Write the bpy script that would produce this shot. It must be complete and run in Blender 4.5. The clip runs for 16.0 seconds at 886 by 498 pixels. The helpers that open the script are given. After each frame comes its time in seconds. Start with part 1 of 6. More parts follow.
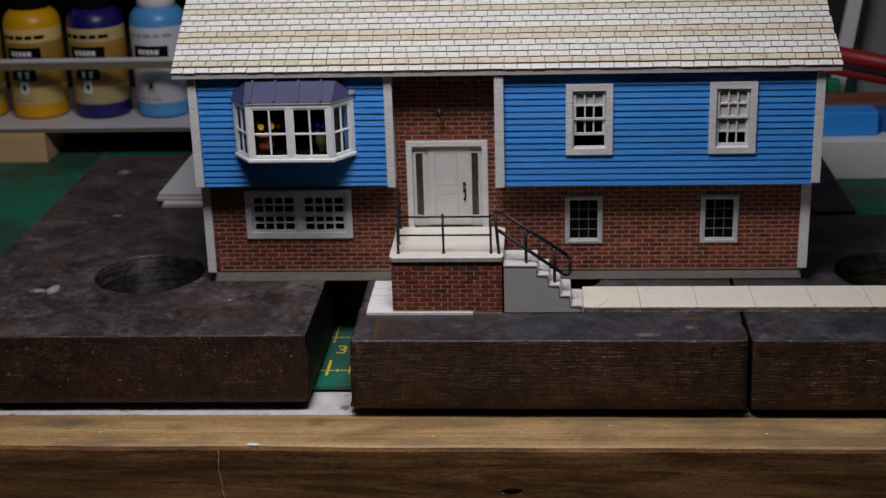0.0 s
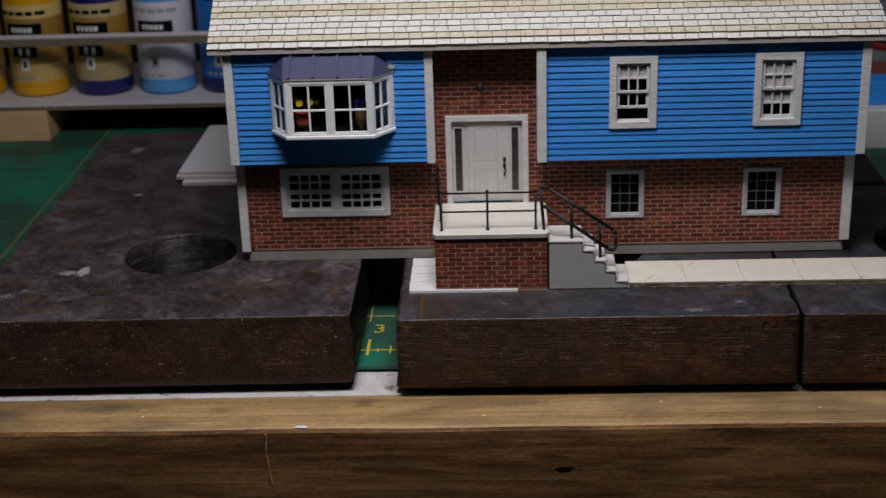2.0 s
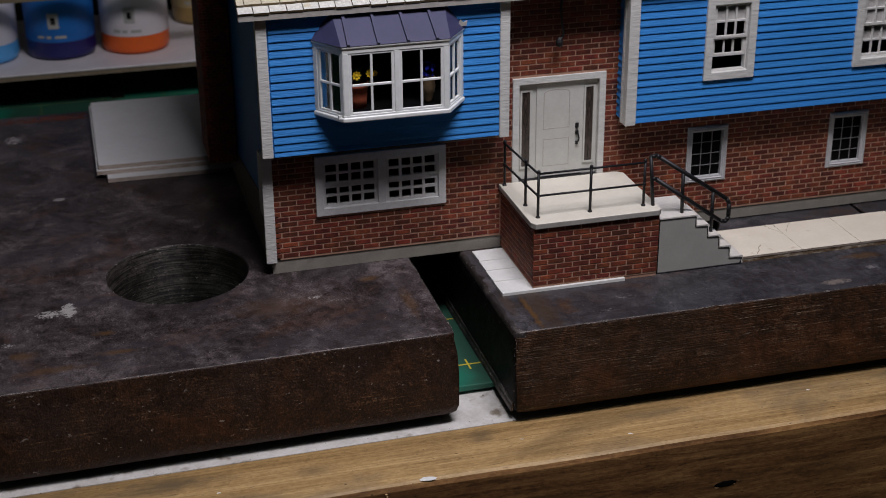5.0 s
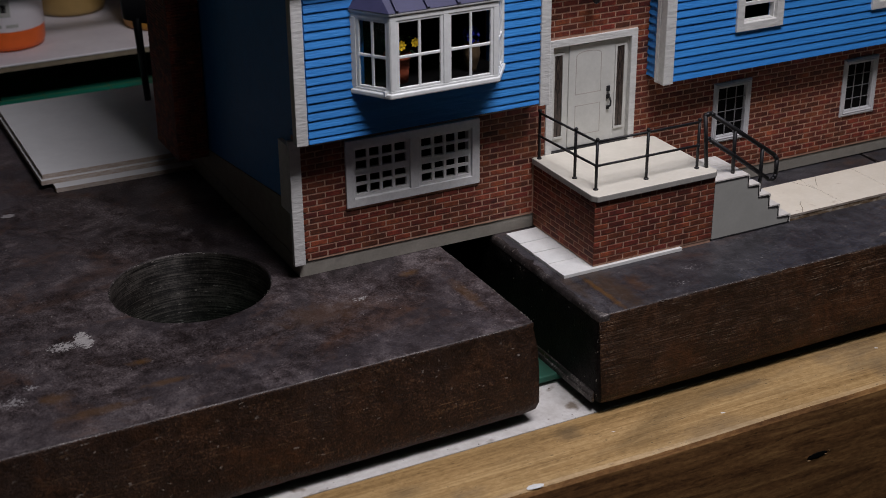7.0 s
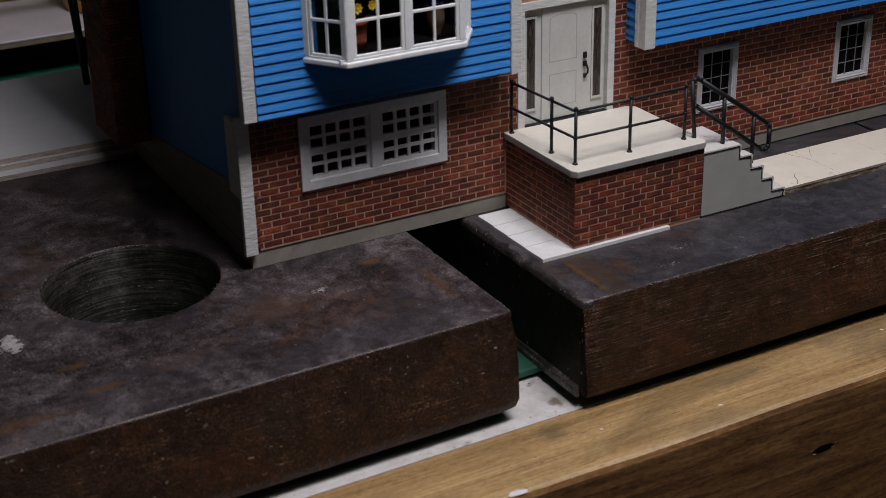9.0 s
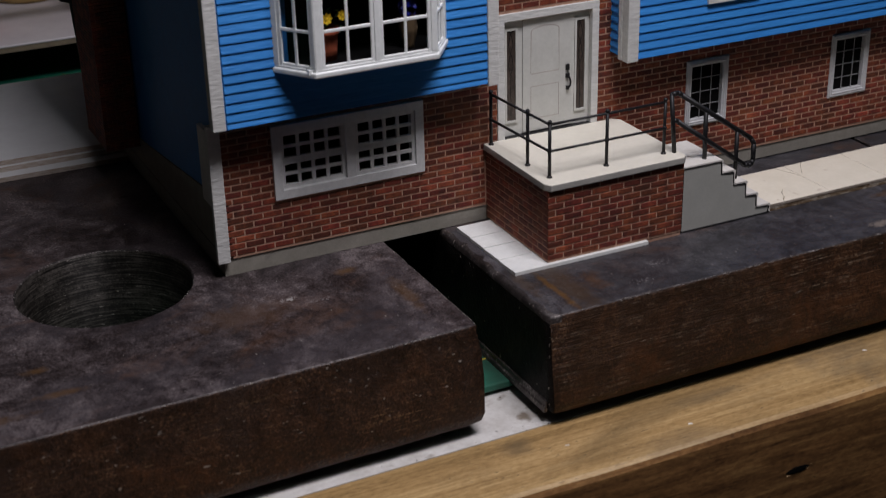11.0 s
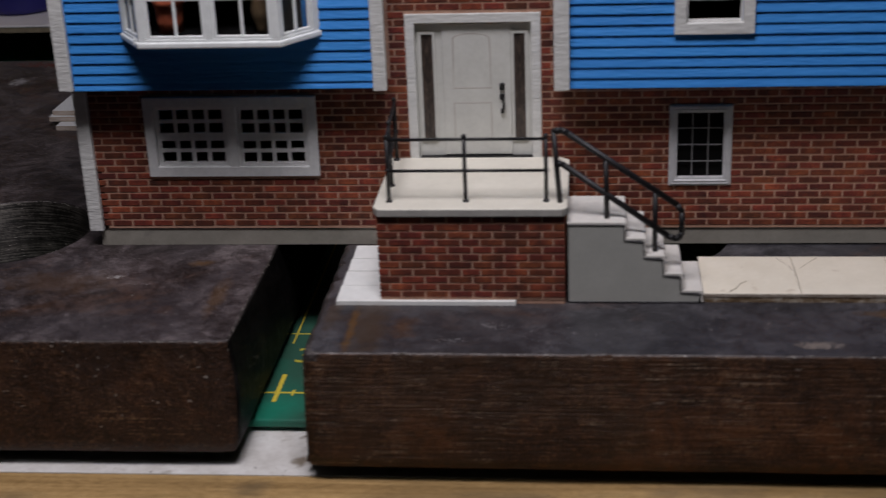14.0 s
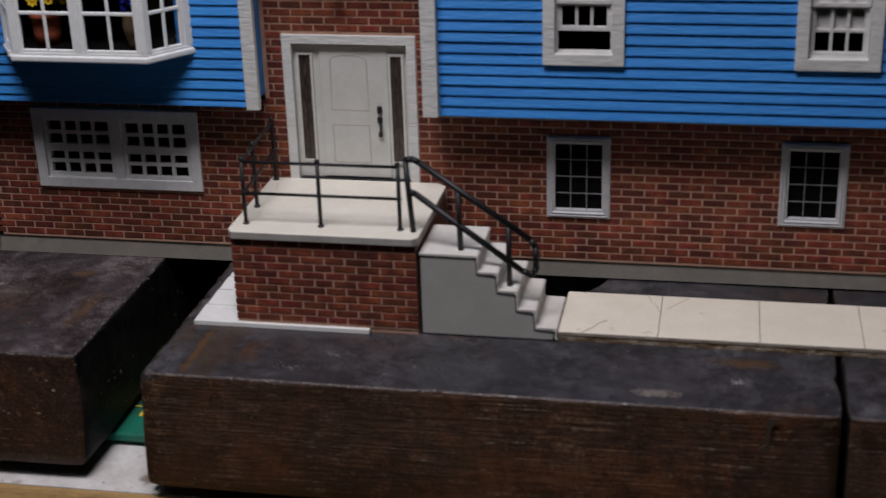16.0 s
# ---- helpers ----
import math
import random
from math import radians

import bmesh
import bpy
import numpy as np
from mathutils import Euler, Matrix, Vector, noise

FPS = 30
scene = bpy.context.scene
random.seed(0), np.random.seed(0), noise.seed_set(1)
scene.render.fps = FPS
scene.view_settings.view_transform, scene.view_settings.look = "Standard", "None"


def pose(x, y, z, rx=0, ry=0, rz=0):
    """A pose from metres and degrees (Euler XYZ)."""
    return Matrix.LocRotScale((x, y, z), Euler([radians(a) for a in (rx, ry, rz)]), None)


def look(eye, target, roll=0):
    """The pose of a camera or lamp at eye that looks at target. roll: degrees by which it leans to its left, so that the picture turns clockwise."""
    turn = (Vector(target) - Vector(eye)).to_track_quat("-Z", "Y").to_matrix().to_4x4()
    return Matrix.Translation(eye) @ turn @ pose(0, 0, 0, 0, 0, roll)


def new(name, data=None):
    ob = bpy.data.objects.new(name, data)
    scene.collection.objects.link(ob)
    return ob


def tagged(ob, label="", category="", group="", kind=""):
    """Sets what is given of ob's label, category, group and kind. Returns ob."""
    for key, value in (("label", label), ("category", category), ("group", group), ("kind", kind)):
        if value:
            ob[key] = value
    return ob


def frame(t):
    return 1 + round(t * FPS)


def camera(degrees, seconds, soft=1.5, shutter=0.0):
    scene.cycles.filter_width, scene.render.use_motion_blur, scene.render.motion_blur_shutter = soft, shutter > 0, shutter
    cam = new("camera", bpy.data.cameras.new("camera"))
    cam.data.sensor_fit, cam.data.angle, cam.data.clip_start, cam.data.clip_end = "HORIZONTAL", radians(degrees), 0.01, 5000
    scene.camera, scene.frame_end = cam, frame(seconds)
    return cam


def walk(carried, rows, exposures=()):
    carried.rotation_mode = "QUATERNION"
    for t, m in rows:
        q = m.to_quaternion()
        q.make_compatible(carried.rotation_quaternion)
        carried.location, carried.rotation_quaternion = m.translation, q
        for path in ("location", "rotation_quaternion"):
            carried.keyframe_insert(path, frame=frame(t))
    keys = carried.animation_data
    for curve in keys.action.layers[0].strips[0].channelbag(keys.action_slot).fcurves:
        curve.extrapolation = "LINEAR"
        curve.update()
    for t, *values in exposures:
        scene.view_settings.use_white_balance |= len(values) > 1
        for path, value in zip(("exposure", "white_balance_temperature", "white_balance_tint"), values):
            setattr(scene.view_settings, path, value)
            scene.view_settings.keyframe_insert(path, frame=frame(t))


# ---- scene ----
cam = camera(33.755, 16.0, soft=0.9, shutter=0.4)
PATH = [
    (0, (0.13288, -0.54111, 0.21142), (0.09728, -0.07261, 0.04043), -1.775),
    (0.3, (0.13139, -0.54101, 0.20949), (0.09613, -0.07276, 0.03774), -1.691),
    (0.5, (0.13035, -0.54089, 0.20866), (0.09458, -0.07257, 0.03720), -1.755),
    (0.8, (0.12923, -0.54052, 0.20921), (0.09336, -0.07228, 0.03755), -1.778),
    (1, (0.12750, -0.54022, 0.20976), (0.09180, -0.07202, 0.03795), -1.796),
    (1.3, (0.12182, -0.54001, 0.20975), (0.08739, -0.07092, 0.04012), -1.578),
    (1.5, (0.11661, -0.53937, 0.20984), (0.08571, -0.07093, 0.03777), -1.495),
    (1.8, (0.10613, -0.53706, 0.21013), (0.08426, -0.06985, 0.03338), -1.625),
    (2, (0.09916, -0.53451, 0.21143), (0.07913, -0.06868, 0.03088), -1.862),
    (2.3, (0.09232, -0.52832, 0.21752), (0.07288, -0.06579, 0.02860), -2.397),
    (2.5, (0.08624, -0.52392, 0.22121), (0.07177, -0.06267, 0.02878), -2.810),
    (2.7, (0.07581, -0.52057, 0.22264), (0.06936, -0.05944, 0.02947), -2.361),
    (3, (0.05760, -0.51490, 0.22241), (0.05957, -0.05422, 0.02806), -1.901),
    (3.2, (0.04711, -0.50909, 0.22074), (0.05347, -0.04944, 0.02407), -1.755),
    (3.5, (0.03114, -0.49819, 0.21659), (0.05080, -0.04040, 0.01648), -1.990),
    (3.7, (0.01690, -0.48686, 0.21205), (0.04610, -0.03033, 0.01025), -1.556),
    (5.8, (-0.10132, -0.39567, 0.19848), (0.06236, 0.02880, -0.00896), -1.255),
    (6, (-0.11272, -0.39134, 0.19927), (0.05742, 0.03046, -0.00842), -1.468),
    (6.2, (-0.12009, -0.38601, 0.19639), (0.05534, 0.03375, -0.01102), -1.525),
    (6.5, (-0.12847, -0.37626, 0.19077), (0.05988, 0.03759, -0.01720), -1.290),
    (6.7, (-0.13167, -0.36650, 0.18686), (0.06536, 0.04318, -0.02131), -1.107),
    (7, (-0.13283, -0.35011, 0.18041), (0.07167, 0.05541, -0.02872), -0.512),
    (7.2, (-0.12994, -0.33937, 0.17516), (0.07978, 0.06439, -0.03217), -0.642),
    (7.5, (-0.12386, -0.32590, 0.16805), (0.08782, 0.07567, -0.04156), -0.575),
    (7.7, (-0.12187, -0.32223, 0.16620), (0.09492, 0.07711, -0.04244), -1.037),
    (8, (-0.12026, -0.32068, 0.16514), (0.09349, 0.07987, -0.04433), -1.072),
    (8.2, (-0.12030, -0.31982, 0.16377), (0.09418, 0.07971, -0.04688), -1.259),
    (8.5, (-0.12016, -0.31990, 0.16230), (0.09470, 0.07954, -0.04814), -1.314),
    (10.8, (-0.10006, -0.32952, 0.16263), (0.09953, 0.07667, -0.04992), -1.422),
    (11, (-0.09651, -0.32995, 0.16339), (0.09877, 0.07988, -0.04613), -1.445),
    (11.3, (-0.08015, -0.33568, 0.16585), (0.09616, 0.08401, -0.04096), -1.590),
    (11.5, (-0.06710, -0.33991, 0.16740), (0.09453, 0.08743, -0.03571), -1.520),
    (11.7, (-0.05246, -0.34410, 0.16887), (0.09245, 0.08983, -0.03289), -1.801),
    (12, (-0.02762, -0.34985, 0.16986), (0.08631, 0.09621, -0.02522), -1.976),
    (12.3, (0.00176, -0.35402, 0.16746), (0.09153, 0.09979, -0.02227), -2.217),
    (12.5, (0.02075, -0.35526, 0.16462), (0.08797, 0.10140, -0.02758), -2.273),
    (12.7, (0.03680, -0.35443, 0.16107), (0.08316, 0.10337, -0.03455), -2.279),
    (13, (0.05822, -0.35085, 0.15413), (0.07349, 0.11221, -0.03385), -2.623),
    (13.2, (0.07127, -0.34770, 0.14746), (0.06495, 0.11690, -0.03721), -2.844),
    (13.5, (0.08985, -0.34178, 0.13807), (0.05834, 0.12162, -0.04704), -3.529),
    (13.7, (0.10307, -0.33695, 0.13584), (0.06465, 0.12386, -0.05437), -2.889),
    (14, (0.12202, -0.32970, 0.13541), (0.07099, 0.13017, -0.05411), -2.398),
    (14.2, (0.13268, -0.32610, 0.13571), (0.07861, 0.13085, -0.05992), -2.105),
    (14.5, (0.14608, -0.32214, 0.13689), (0.08376, 0.13431, -0.05746), -2.464),
    (14.7, (0.15310, -0.32091, 0.13746), (0.08738, 0.13663, -0.05315), -2.457),
    (15, (0.16066, -0.31985, 0.13829), (0.09017, 0.13596, -0.05477), -2.500),
    (15.2, (0.16250, -0.31837, 0.13884), (0.08635, 0.13575, -0.05604), -2.534),
    (15.5, (0.16465, -0.31613, 0.13950), (0.07802, 0.13696, -0.05338), -2.778),
    (15.7, (0.16980, -0.31528, 0.13962), (0.08081, 0.13815, -0.05137), -2.549),
    (16, (0.17948, -0.31437, 0.13961), (0.08681, 0.13812, -0.05188), -1.863),
]
walk(cam, [(t, look(e, g, r)) for t, e, g, r in PATH], exposures=((0, 0.0), (10.8, 0.0), (16, -0.07)))
cam.data.dof.use_dof, cam.data.dof.focus_distance, cam.data.dof.aperture_fstop = True, 0.43, 32.0

# ---- light and room tone ----
world = bpy.data.worlds.new("room_air")
scene.world = world
world.use_nodes = True
world.node_tree.nodes["Background"].inputs[0].default_value = (0.75, 0.85, 1.0, 1)
world.node_tree.nodes["Background"].inputs[1].default_value = 0.018


def area_lamp(name, eye, target, wide, deep, watts, colour):
    data = bpy.data.lights.new(name, "AREA")
    data.shape, data.size, data.size_y, data.energy, data.color = "RECTANGLE", wide, deep, watts, colour
    ob = new(name, data)
    ob.matrix_world = look(eye, target)
    return ob


# the strip lamp close over the model's front, and two weaker fill lights added
area_lamp("bench_lamp", (0.080, -0.169, 0.384), (0.062, -0.034, 0.0), 0.175, 0.10, 0.99, (1.0, 0.95, 1.025)).data.spread = radians(160)
area_lamp("fill_light", (0.10, -0.60, 1.20), (0.0, 0.15, 0.0), 0.5, 0.5, 0.95, (0.90, 0.94, 1.0))
area_lamp("fill_light", (-0.50, -0.75, 1.05), (0.0, 0.1, 0.0), 0.4, 0.4, 0.04, (0.9, 0.94, 1.0))

# ---- materials ----
MM = 0.001


def srgb(r, g, b):
    return tuple((c / 255 / 12.92 if c / 255 <= 0.04045 else ((c / 255 + 0.055) / 1.055) ** 2.4) for c in (r, g, b)) + (1,)


def grain(name, stops, scale=400.0, rough=0.6, rough2=None, metal=0.0, bump=0.3, bump_scale=2500.0, depth=0.0001,
          stretch=(1, 1, 1), tone=0.0, tone_from="object", spots=None, spot_scale=120.0, spot_cut=0.62, coat=0.0, detail=6.0, spec=0.5, fine=0.3, fine_scale=7.0, specks=None, speck_scale=1500.0, speck_cut=0.70):
    """A procedural surface: a ramp over noise, a second scale of stains, a fine relief. tone: how far pieces differ."""
    m = bpy.data.materials.new(name)
    m.use_nodes = True
    nt = m.node_tree
    n, l = nt.nodes, nt.links
    p = n["Principled BSDF"]
    geo = n.new("ShaderNodeNewGeometry")
    mp = n.new("ShaderNodeMapping")
    mp.inputs["Scale"].default_value = stretch
    l.new(geo.outputs["Position"], mp.inputs["Vector"])
    no = n.new("ShaderNodeTexNoise")
    no.inputs["Scale"].default_value, no.inputs["Detail"].default_value, no.inputs["Roughness"].default_value = scale, detail, 0.62
    l.new(mp.outputs[0], no.inputs["Vector"])
    ramp = n.new("ShaderNodeValToRGB")
    while len(ramp.color_ramp.elements) < len(stops):
        ramp.color_ramp.elements.new(0.5)
    for e, (pos, col) in zip(ramp.color_ramp.elements, stops):
        e.position, e.color = pos, col
    nf = n.new("ShaderNodeTexNoise")
    nf.inputs["Scale"].default_value, nf.inputs["Detail"].default_value = scale * fine_scale, 4.0
    l.new(mp.outputs[0], nf.inputs["Vector"])
    fm = n.new("ShaderNodeMix")
    fm.inputs[0].default_value = fine
    l.new(no.outputs[0], fm.inputs[2])
    l.new(nf.outputs[0], fm.inputs[3])
    l.new(fm.outputs[0], ramp.inputs[0])
    colour = ramp.outputs[0]
    if spots:
        sn = n.new("ShaderNodeTexNoise")
        sn.inputs["Scale"].default_value, sn.inputs["Detail"].default_value = spot_scale, 5.0
        l.new(geo.outputs["Position"], sn.inputs["Vector"])
        sr = n.new("ShaderNodeMapRange")
        sr.inputs[1].default_value, sr.inputs[2].default_value = spot_cut, spot_cut + 0.12
        l.new(sn.outputs[0], sr.inputs[0])
        mx = n.new("ShaderNodeMix")
        mx.data_type = "RGBA"
        mx.inputs[7].default_value = spots
        l.new(sr.outputs[0], mx.inputs[0])
        l.new(colour, mx.inputs[6])
        colour = mx.outputs[2]
    if specks:
        kn = n.new("ShaderNodeTexNoise")
        kn.inputs["Scale"].default_value, kn.inputs["Detail"].default_value = speck_scale, 2.0
        l.new(geo.outputs["Position"], kn.inputs["Vector"])
        kr = n.new("ShaderNodeMapRange")
        kr.inputs[1].default_value, kr.inputs[2].default_value = speck_cut, speck_cut + 0.05
        l.new(kn.outputs[0], kr.inputs[0])
        kx = n.new("ShaderNodeMix")
        kx.data_type = "RGBA"
        kx.inputs[7].default_value = specks
        l.new(kr.outputs[0], kx.inputs[0])
        l.new(colour, kx.inputs[6])
        colour = kx.outputs[2]
    if tone:
        hs = n.new("ShaderNodeHueSaturation")
        if tone_from == "object":
            rnd = n.new("ShaderNodeObjectInfo").outputs["Random"]
        else:
            rnd = geo.outputs["Random Per Island"]
        vr = n.new("ShaderNodeMapRange")
        vr.inputs[3].default_value, vr.inputs[4].default_value = 1 - tone, 1 + tone
        l.new(rnd, vr.inputs[0])
        l.new(vr.outputs[0], hs.inputs["Value"])
        wn = n.new("ShaderNodeTexWhiteNoise")
        wn.noise_dimensions = "1D"
        l.new(rnd, wn.inputs["W"])
        hr = n.new("ShaderNodeMapRange")
        hr.inputs[3].default_value, hr.inputs[4].default_value = 0.5 - tone * 0.015, 0.5 + tone * 0.03
        l.new(wn.outputs[0], hr.inputs[0])
        l.new(hr.outputs[0], hs.inputs["Hue"])
        l.new(colour, hs.inputs["Color"])
        colour = hs.outputs[0]
    l.new(colour, p.inputs["Base Color"])
    p.inputs["Metallic"].default_value = metal
    p.inputs["Coat Weight"].default_value = coat
    p.inputs["Specular IOR Level"].default_value = spec
    rr = n.new("ShaderNodeMapRange")
    rr.inputs[3].default_value, rr.inputs[4].default_value = rough, rough if rough2 is None else rough2
    l.new(no.outputs[0], rr.inputs[0])
    l.new(rr.outputs[0], p.inputs["Roughness"])
    if bump:
        bn = n.new("ShaderNodeTexNoise")
        bn.inputs["Scale"].default_value, bn.inputs["Detail"].default_value = bump_scale, 4.0
        l.new(mp.outputs[0], bn.inputs["Vector"])
        bu = n.new("ShaderNodeBump")
        bu.inputs["Strength"].default_value, bu.inputs["Distance"].default_value = bump, depth
        l.new(bn.outputs[0], bu.inputs["Height"])
        l.new(bu.outputs[0], p.inputs["Normal"])
    return m


def two(a, b, lo=0.3, hi=0.7):
    return [(lo, srgb(*a)), (hi, srgb(*b))]


BRICK = grain("brick_red", [(0.32, srgb(60, 25, 17)), (0.5, srgb(105, 43, 28)), (0.68, srgb(147, 71, 43))], 260, 0.8, bump=0.5, bump_scale=3000, tone=0.42)
BRICKS = grain("brick_red_joined", [(0.32, srgb(60, 25, 17)), (0.5, srgb(105, 43, 28)), (0.68, srgb(147, 71, 43))], 260, 0.8, bump=0.5, bump_scale=3000, tone=0.42, tone_from="island")
MORTAR = grain("mortar_tan", two((158, 118, 98), (190, 153, 130)), 500, 0.9, bump=0.5)
BLUE = grain("siding_blue_paint", two((44, 124, 198), (58, 143, 218)), 300, 0.5, 0.62, bump=0.7, bump_scale=2300, depth=0.00026, stretch=(0.14, 1, 1), tone=0.05, spots=srgb(36, 104, 172), spot_scale=700, spot_cut=0.72)
TRIM = grain("trim_white_paint", two((192, 192, 188), (220, 220, 216)), 700, 0.6, bump=0.9, bump_scale=1500, depth=0.00024, stretch=(0.3, 1, 1), spots=srgb(170, 168, 164), spot_scale=900, spot_cut=0.68)
BAYWHITE = grain("bay_white_paint", two((220, 223, 221), (240, 243, 241)), 500, 0.3, bump=0.2, bump_scale=1200)
GREYTRIM = grain("window_grey_paint", two((178, 178, 179), (204, 204, 205)), 700, 0.55, bump=0.4, bump_scale=1800)
SLIDEWHITE = grain("sliding_window_white", two((200, 200, 199), (224, 224, 222)), 700, 0.5, bump=0.4, bump_scale=1800)
DULLBAR = grain("muntin_dull_grey", two((118, 117, 118), (146, 145, 146)), 700, 0.6)
SHINGLE = grain("shingle_white", two((180, 180, 172), (233, 233, 225), 0.34, 0.66), 1100, 0.85, bump=0.8, bump_scale=2600, depth=0.00016, tone=0.05, fine=0.45, fine_scale=3.0, spots=srgb(196, 180, 140), spot_scale=210, spot_cut=0.66)
SHINGLES = grain("shingle_white_joined", two((180, 180, 172), (233, 233, 225), 0.34, 0.66), 1100, 0.85, bump=0.8, bump_scale=2600, depth=0.00016, tone=0.05, fine=0.45, fine_scale=3.0, spots=srgb(196, 180, 140), spot_scale=210, spot_cut=0.66, tone_from="island")
CREAM = grain("shingle_cream", two((174, 167, 143), (218, 211, 188), 0.34, 0.66), 1100, 0.85, bump=0.8, bump_scale=2600, depth=0.00016, tone=0.07, fine=0.45, fine_scale=3.0, spots=srgb(174, 158, 118), spot_scale=260, spot_cut=0.61)
CREAMS = grain("shingle_cream_joined", two((174, 167, 143), (218, 211, 188), 0.34, 0.66), 1100, 0.85, bump=0.8, bump_scale=2600, depth=0.00016, tone=0.07, fine=0.45, fine_scale=3.0, tone_from="island", spots=srgb(174, 158, 118), spot_scale=260, spot_cut=0.61)
BURNT = grain("burnt_card_edge", two((96, 80, 56), (140, 120, 88)), 900, 0.9)
UNDERROOF = grain("roof_card_brown", two((104, 92, 76), (134, 122, 100)), 400, 0.9)
FASCIA = grain("fascia_grey", two((150, 146, 140), (182, 178, 172)), 500, 0.7)
METALROOF = grain("bay_roof_slate_blue", two((52, 53, 84), (63, 64, 98)), 160, 0.46, 0.6, bump=0.12, bump_scale=900, spots=srgb(120, 118, 140), spot_scale=1400, spot_cut=0.76)
CONCRETE = grain("foundation_grey", two((130, 126, 116), (153, 148, 137)), 240, 0.75, bump=0.3, spots=srgb(120, 116, 110), spot_scale=160, spot_cut=0.66)
STEPGREY = grain("step_side_grey", two((160, 160, 153), (174, 174, 167)), 140, 0.62, bump=0.15, bump_scale=900)
STEPWHITE = grain("step_white", two((206, 202, 194), (228, 224, 216)), 500, 0.55, bump=0.25)
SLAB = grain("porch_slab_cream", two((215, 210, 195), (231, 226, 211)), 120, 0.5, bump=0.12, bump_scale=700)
SLABSIDE = grain("porch_slab_side_shaded", two((150, 148, 142), (180, 177, 170)), 300, 0.6, bump=0.4, bump_scale=700)
SHEETEDGE = grain("card_cut_edge", two((150, 130, 112), (206, 196, 186)), 300, 0.8, stretch=(1, 1, 4))
WALKSIDE = grain("walkway_cut_side", two((122, 104, 86), (190, 180, 168)), 300, 0.8, stretch=(1, 1, 4))
WALK = grain("walkway_cream", two((226, 217, 197), (240, 232, 214)), 130, 0.6, bump=0.2, spots=srgb(186, 168, 142), spot_scale=220, spot_cut=0.68)
WALKEDGE = grain("walkway_edge_raw", [(0.36, srgb(72, 56, 38)), (0.48, srgb(118, 96, 70)), (0.62, srgb(178, 168, 152))], 520, 0.85, bump=0.7, bump_scale=1500, depth=0.0003, stretch=(0.5, 1, 1.2))
CARD = grain("white_card", two((224, 225, 221), (241, 242, 238)), 500, 0.55, bump=0.15)
PAPER = grain("paper_white", two((214, 214, 214), (228, 228, 228)), 40, 0.7, bump=0.1)
BLACK = grain("rail_black_enamel", two((13, 12, 13), (25, 24, 26)), 700, 0.45, 0.6, bump=0.3, bump_scale=1500)
# plain black; on parts inside the house it paints in the dark of the rooms
DARK = grain("black_and_room_shade", two((9, 9, 10), (15, 14, 14)), 300, 0.9, spec=0.1)
DOORWHITE = grain("door_white", two((188, 188, 182), (206, 206, 200)), 160, 0.38, bump=0.05)
BLIND = grain("window_blind", two((182, 180, 177), (204, 202, 199)), 300, 0.8)
# greyer than the leaf: paints the shading in the panel grooves
DOORLINE = grain("door_groove_shading", two((164, 157, 150), (182, 176, 170)), 160, 0.45)
LEADED = grain("leaded_glass_print", [(0.35, srgb(30, 26, 25)), (0.55, srgb(72, 62, 56)), (0.75, srgb(128, 112, 100))], 900, 0.3, bump=0.1, stretch=(1, 1, 0.35))
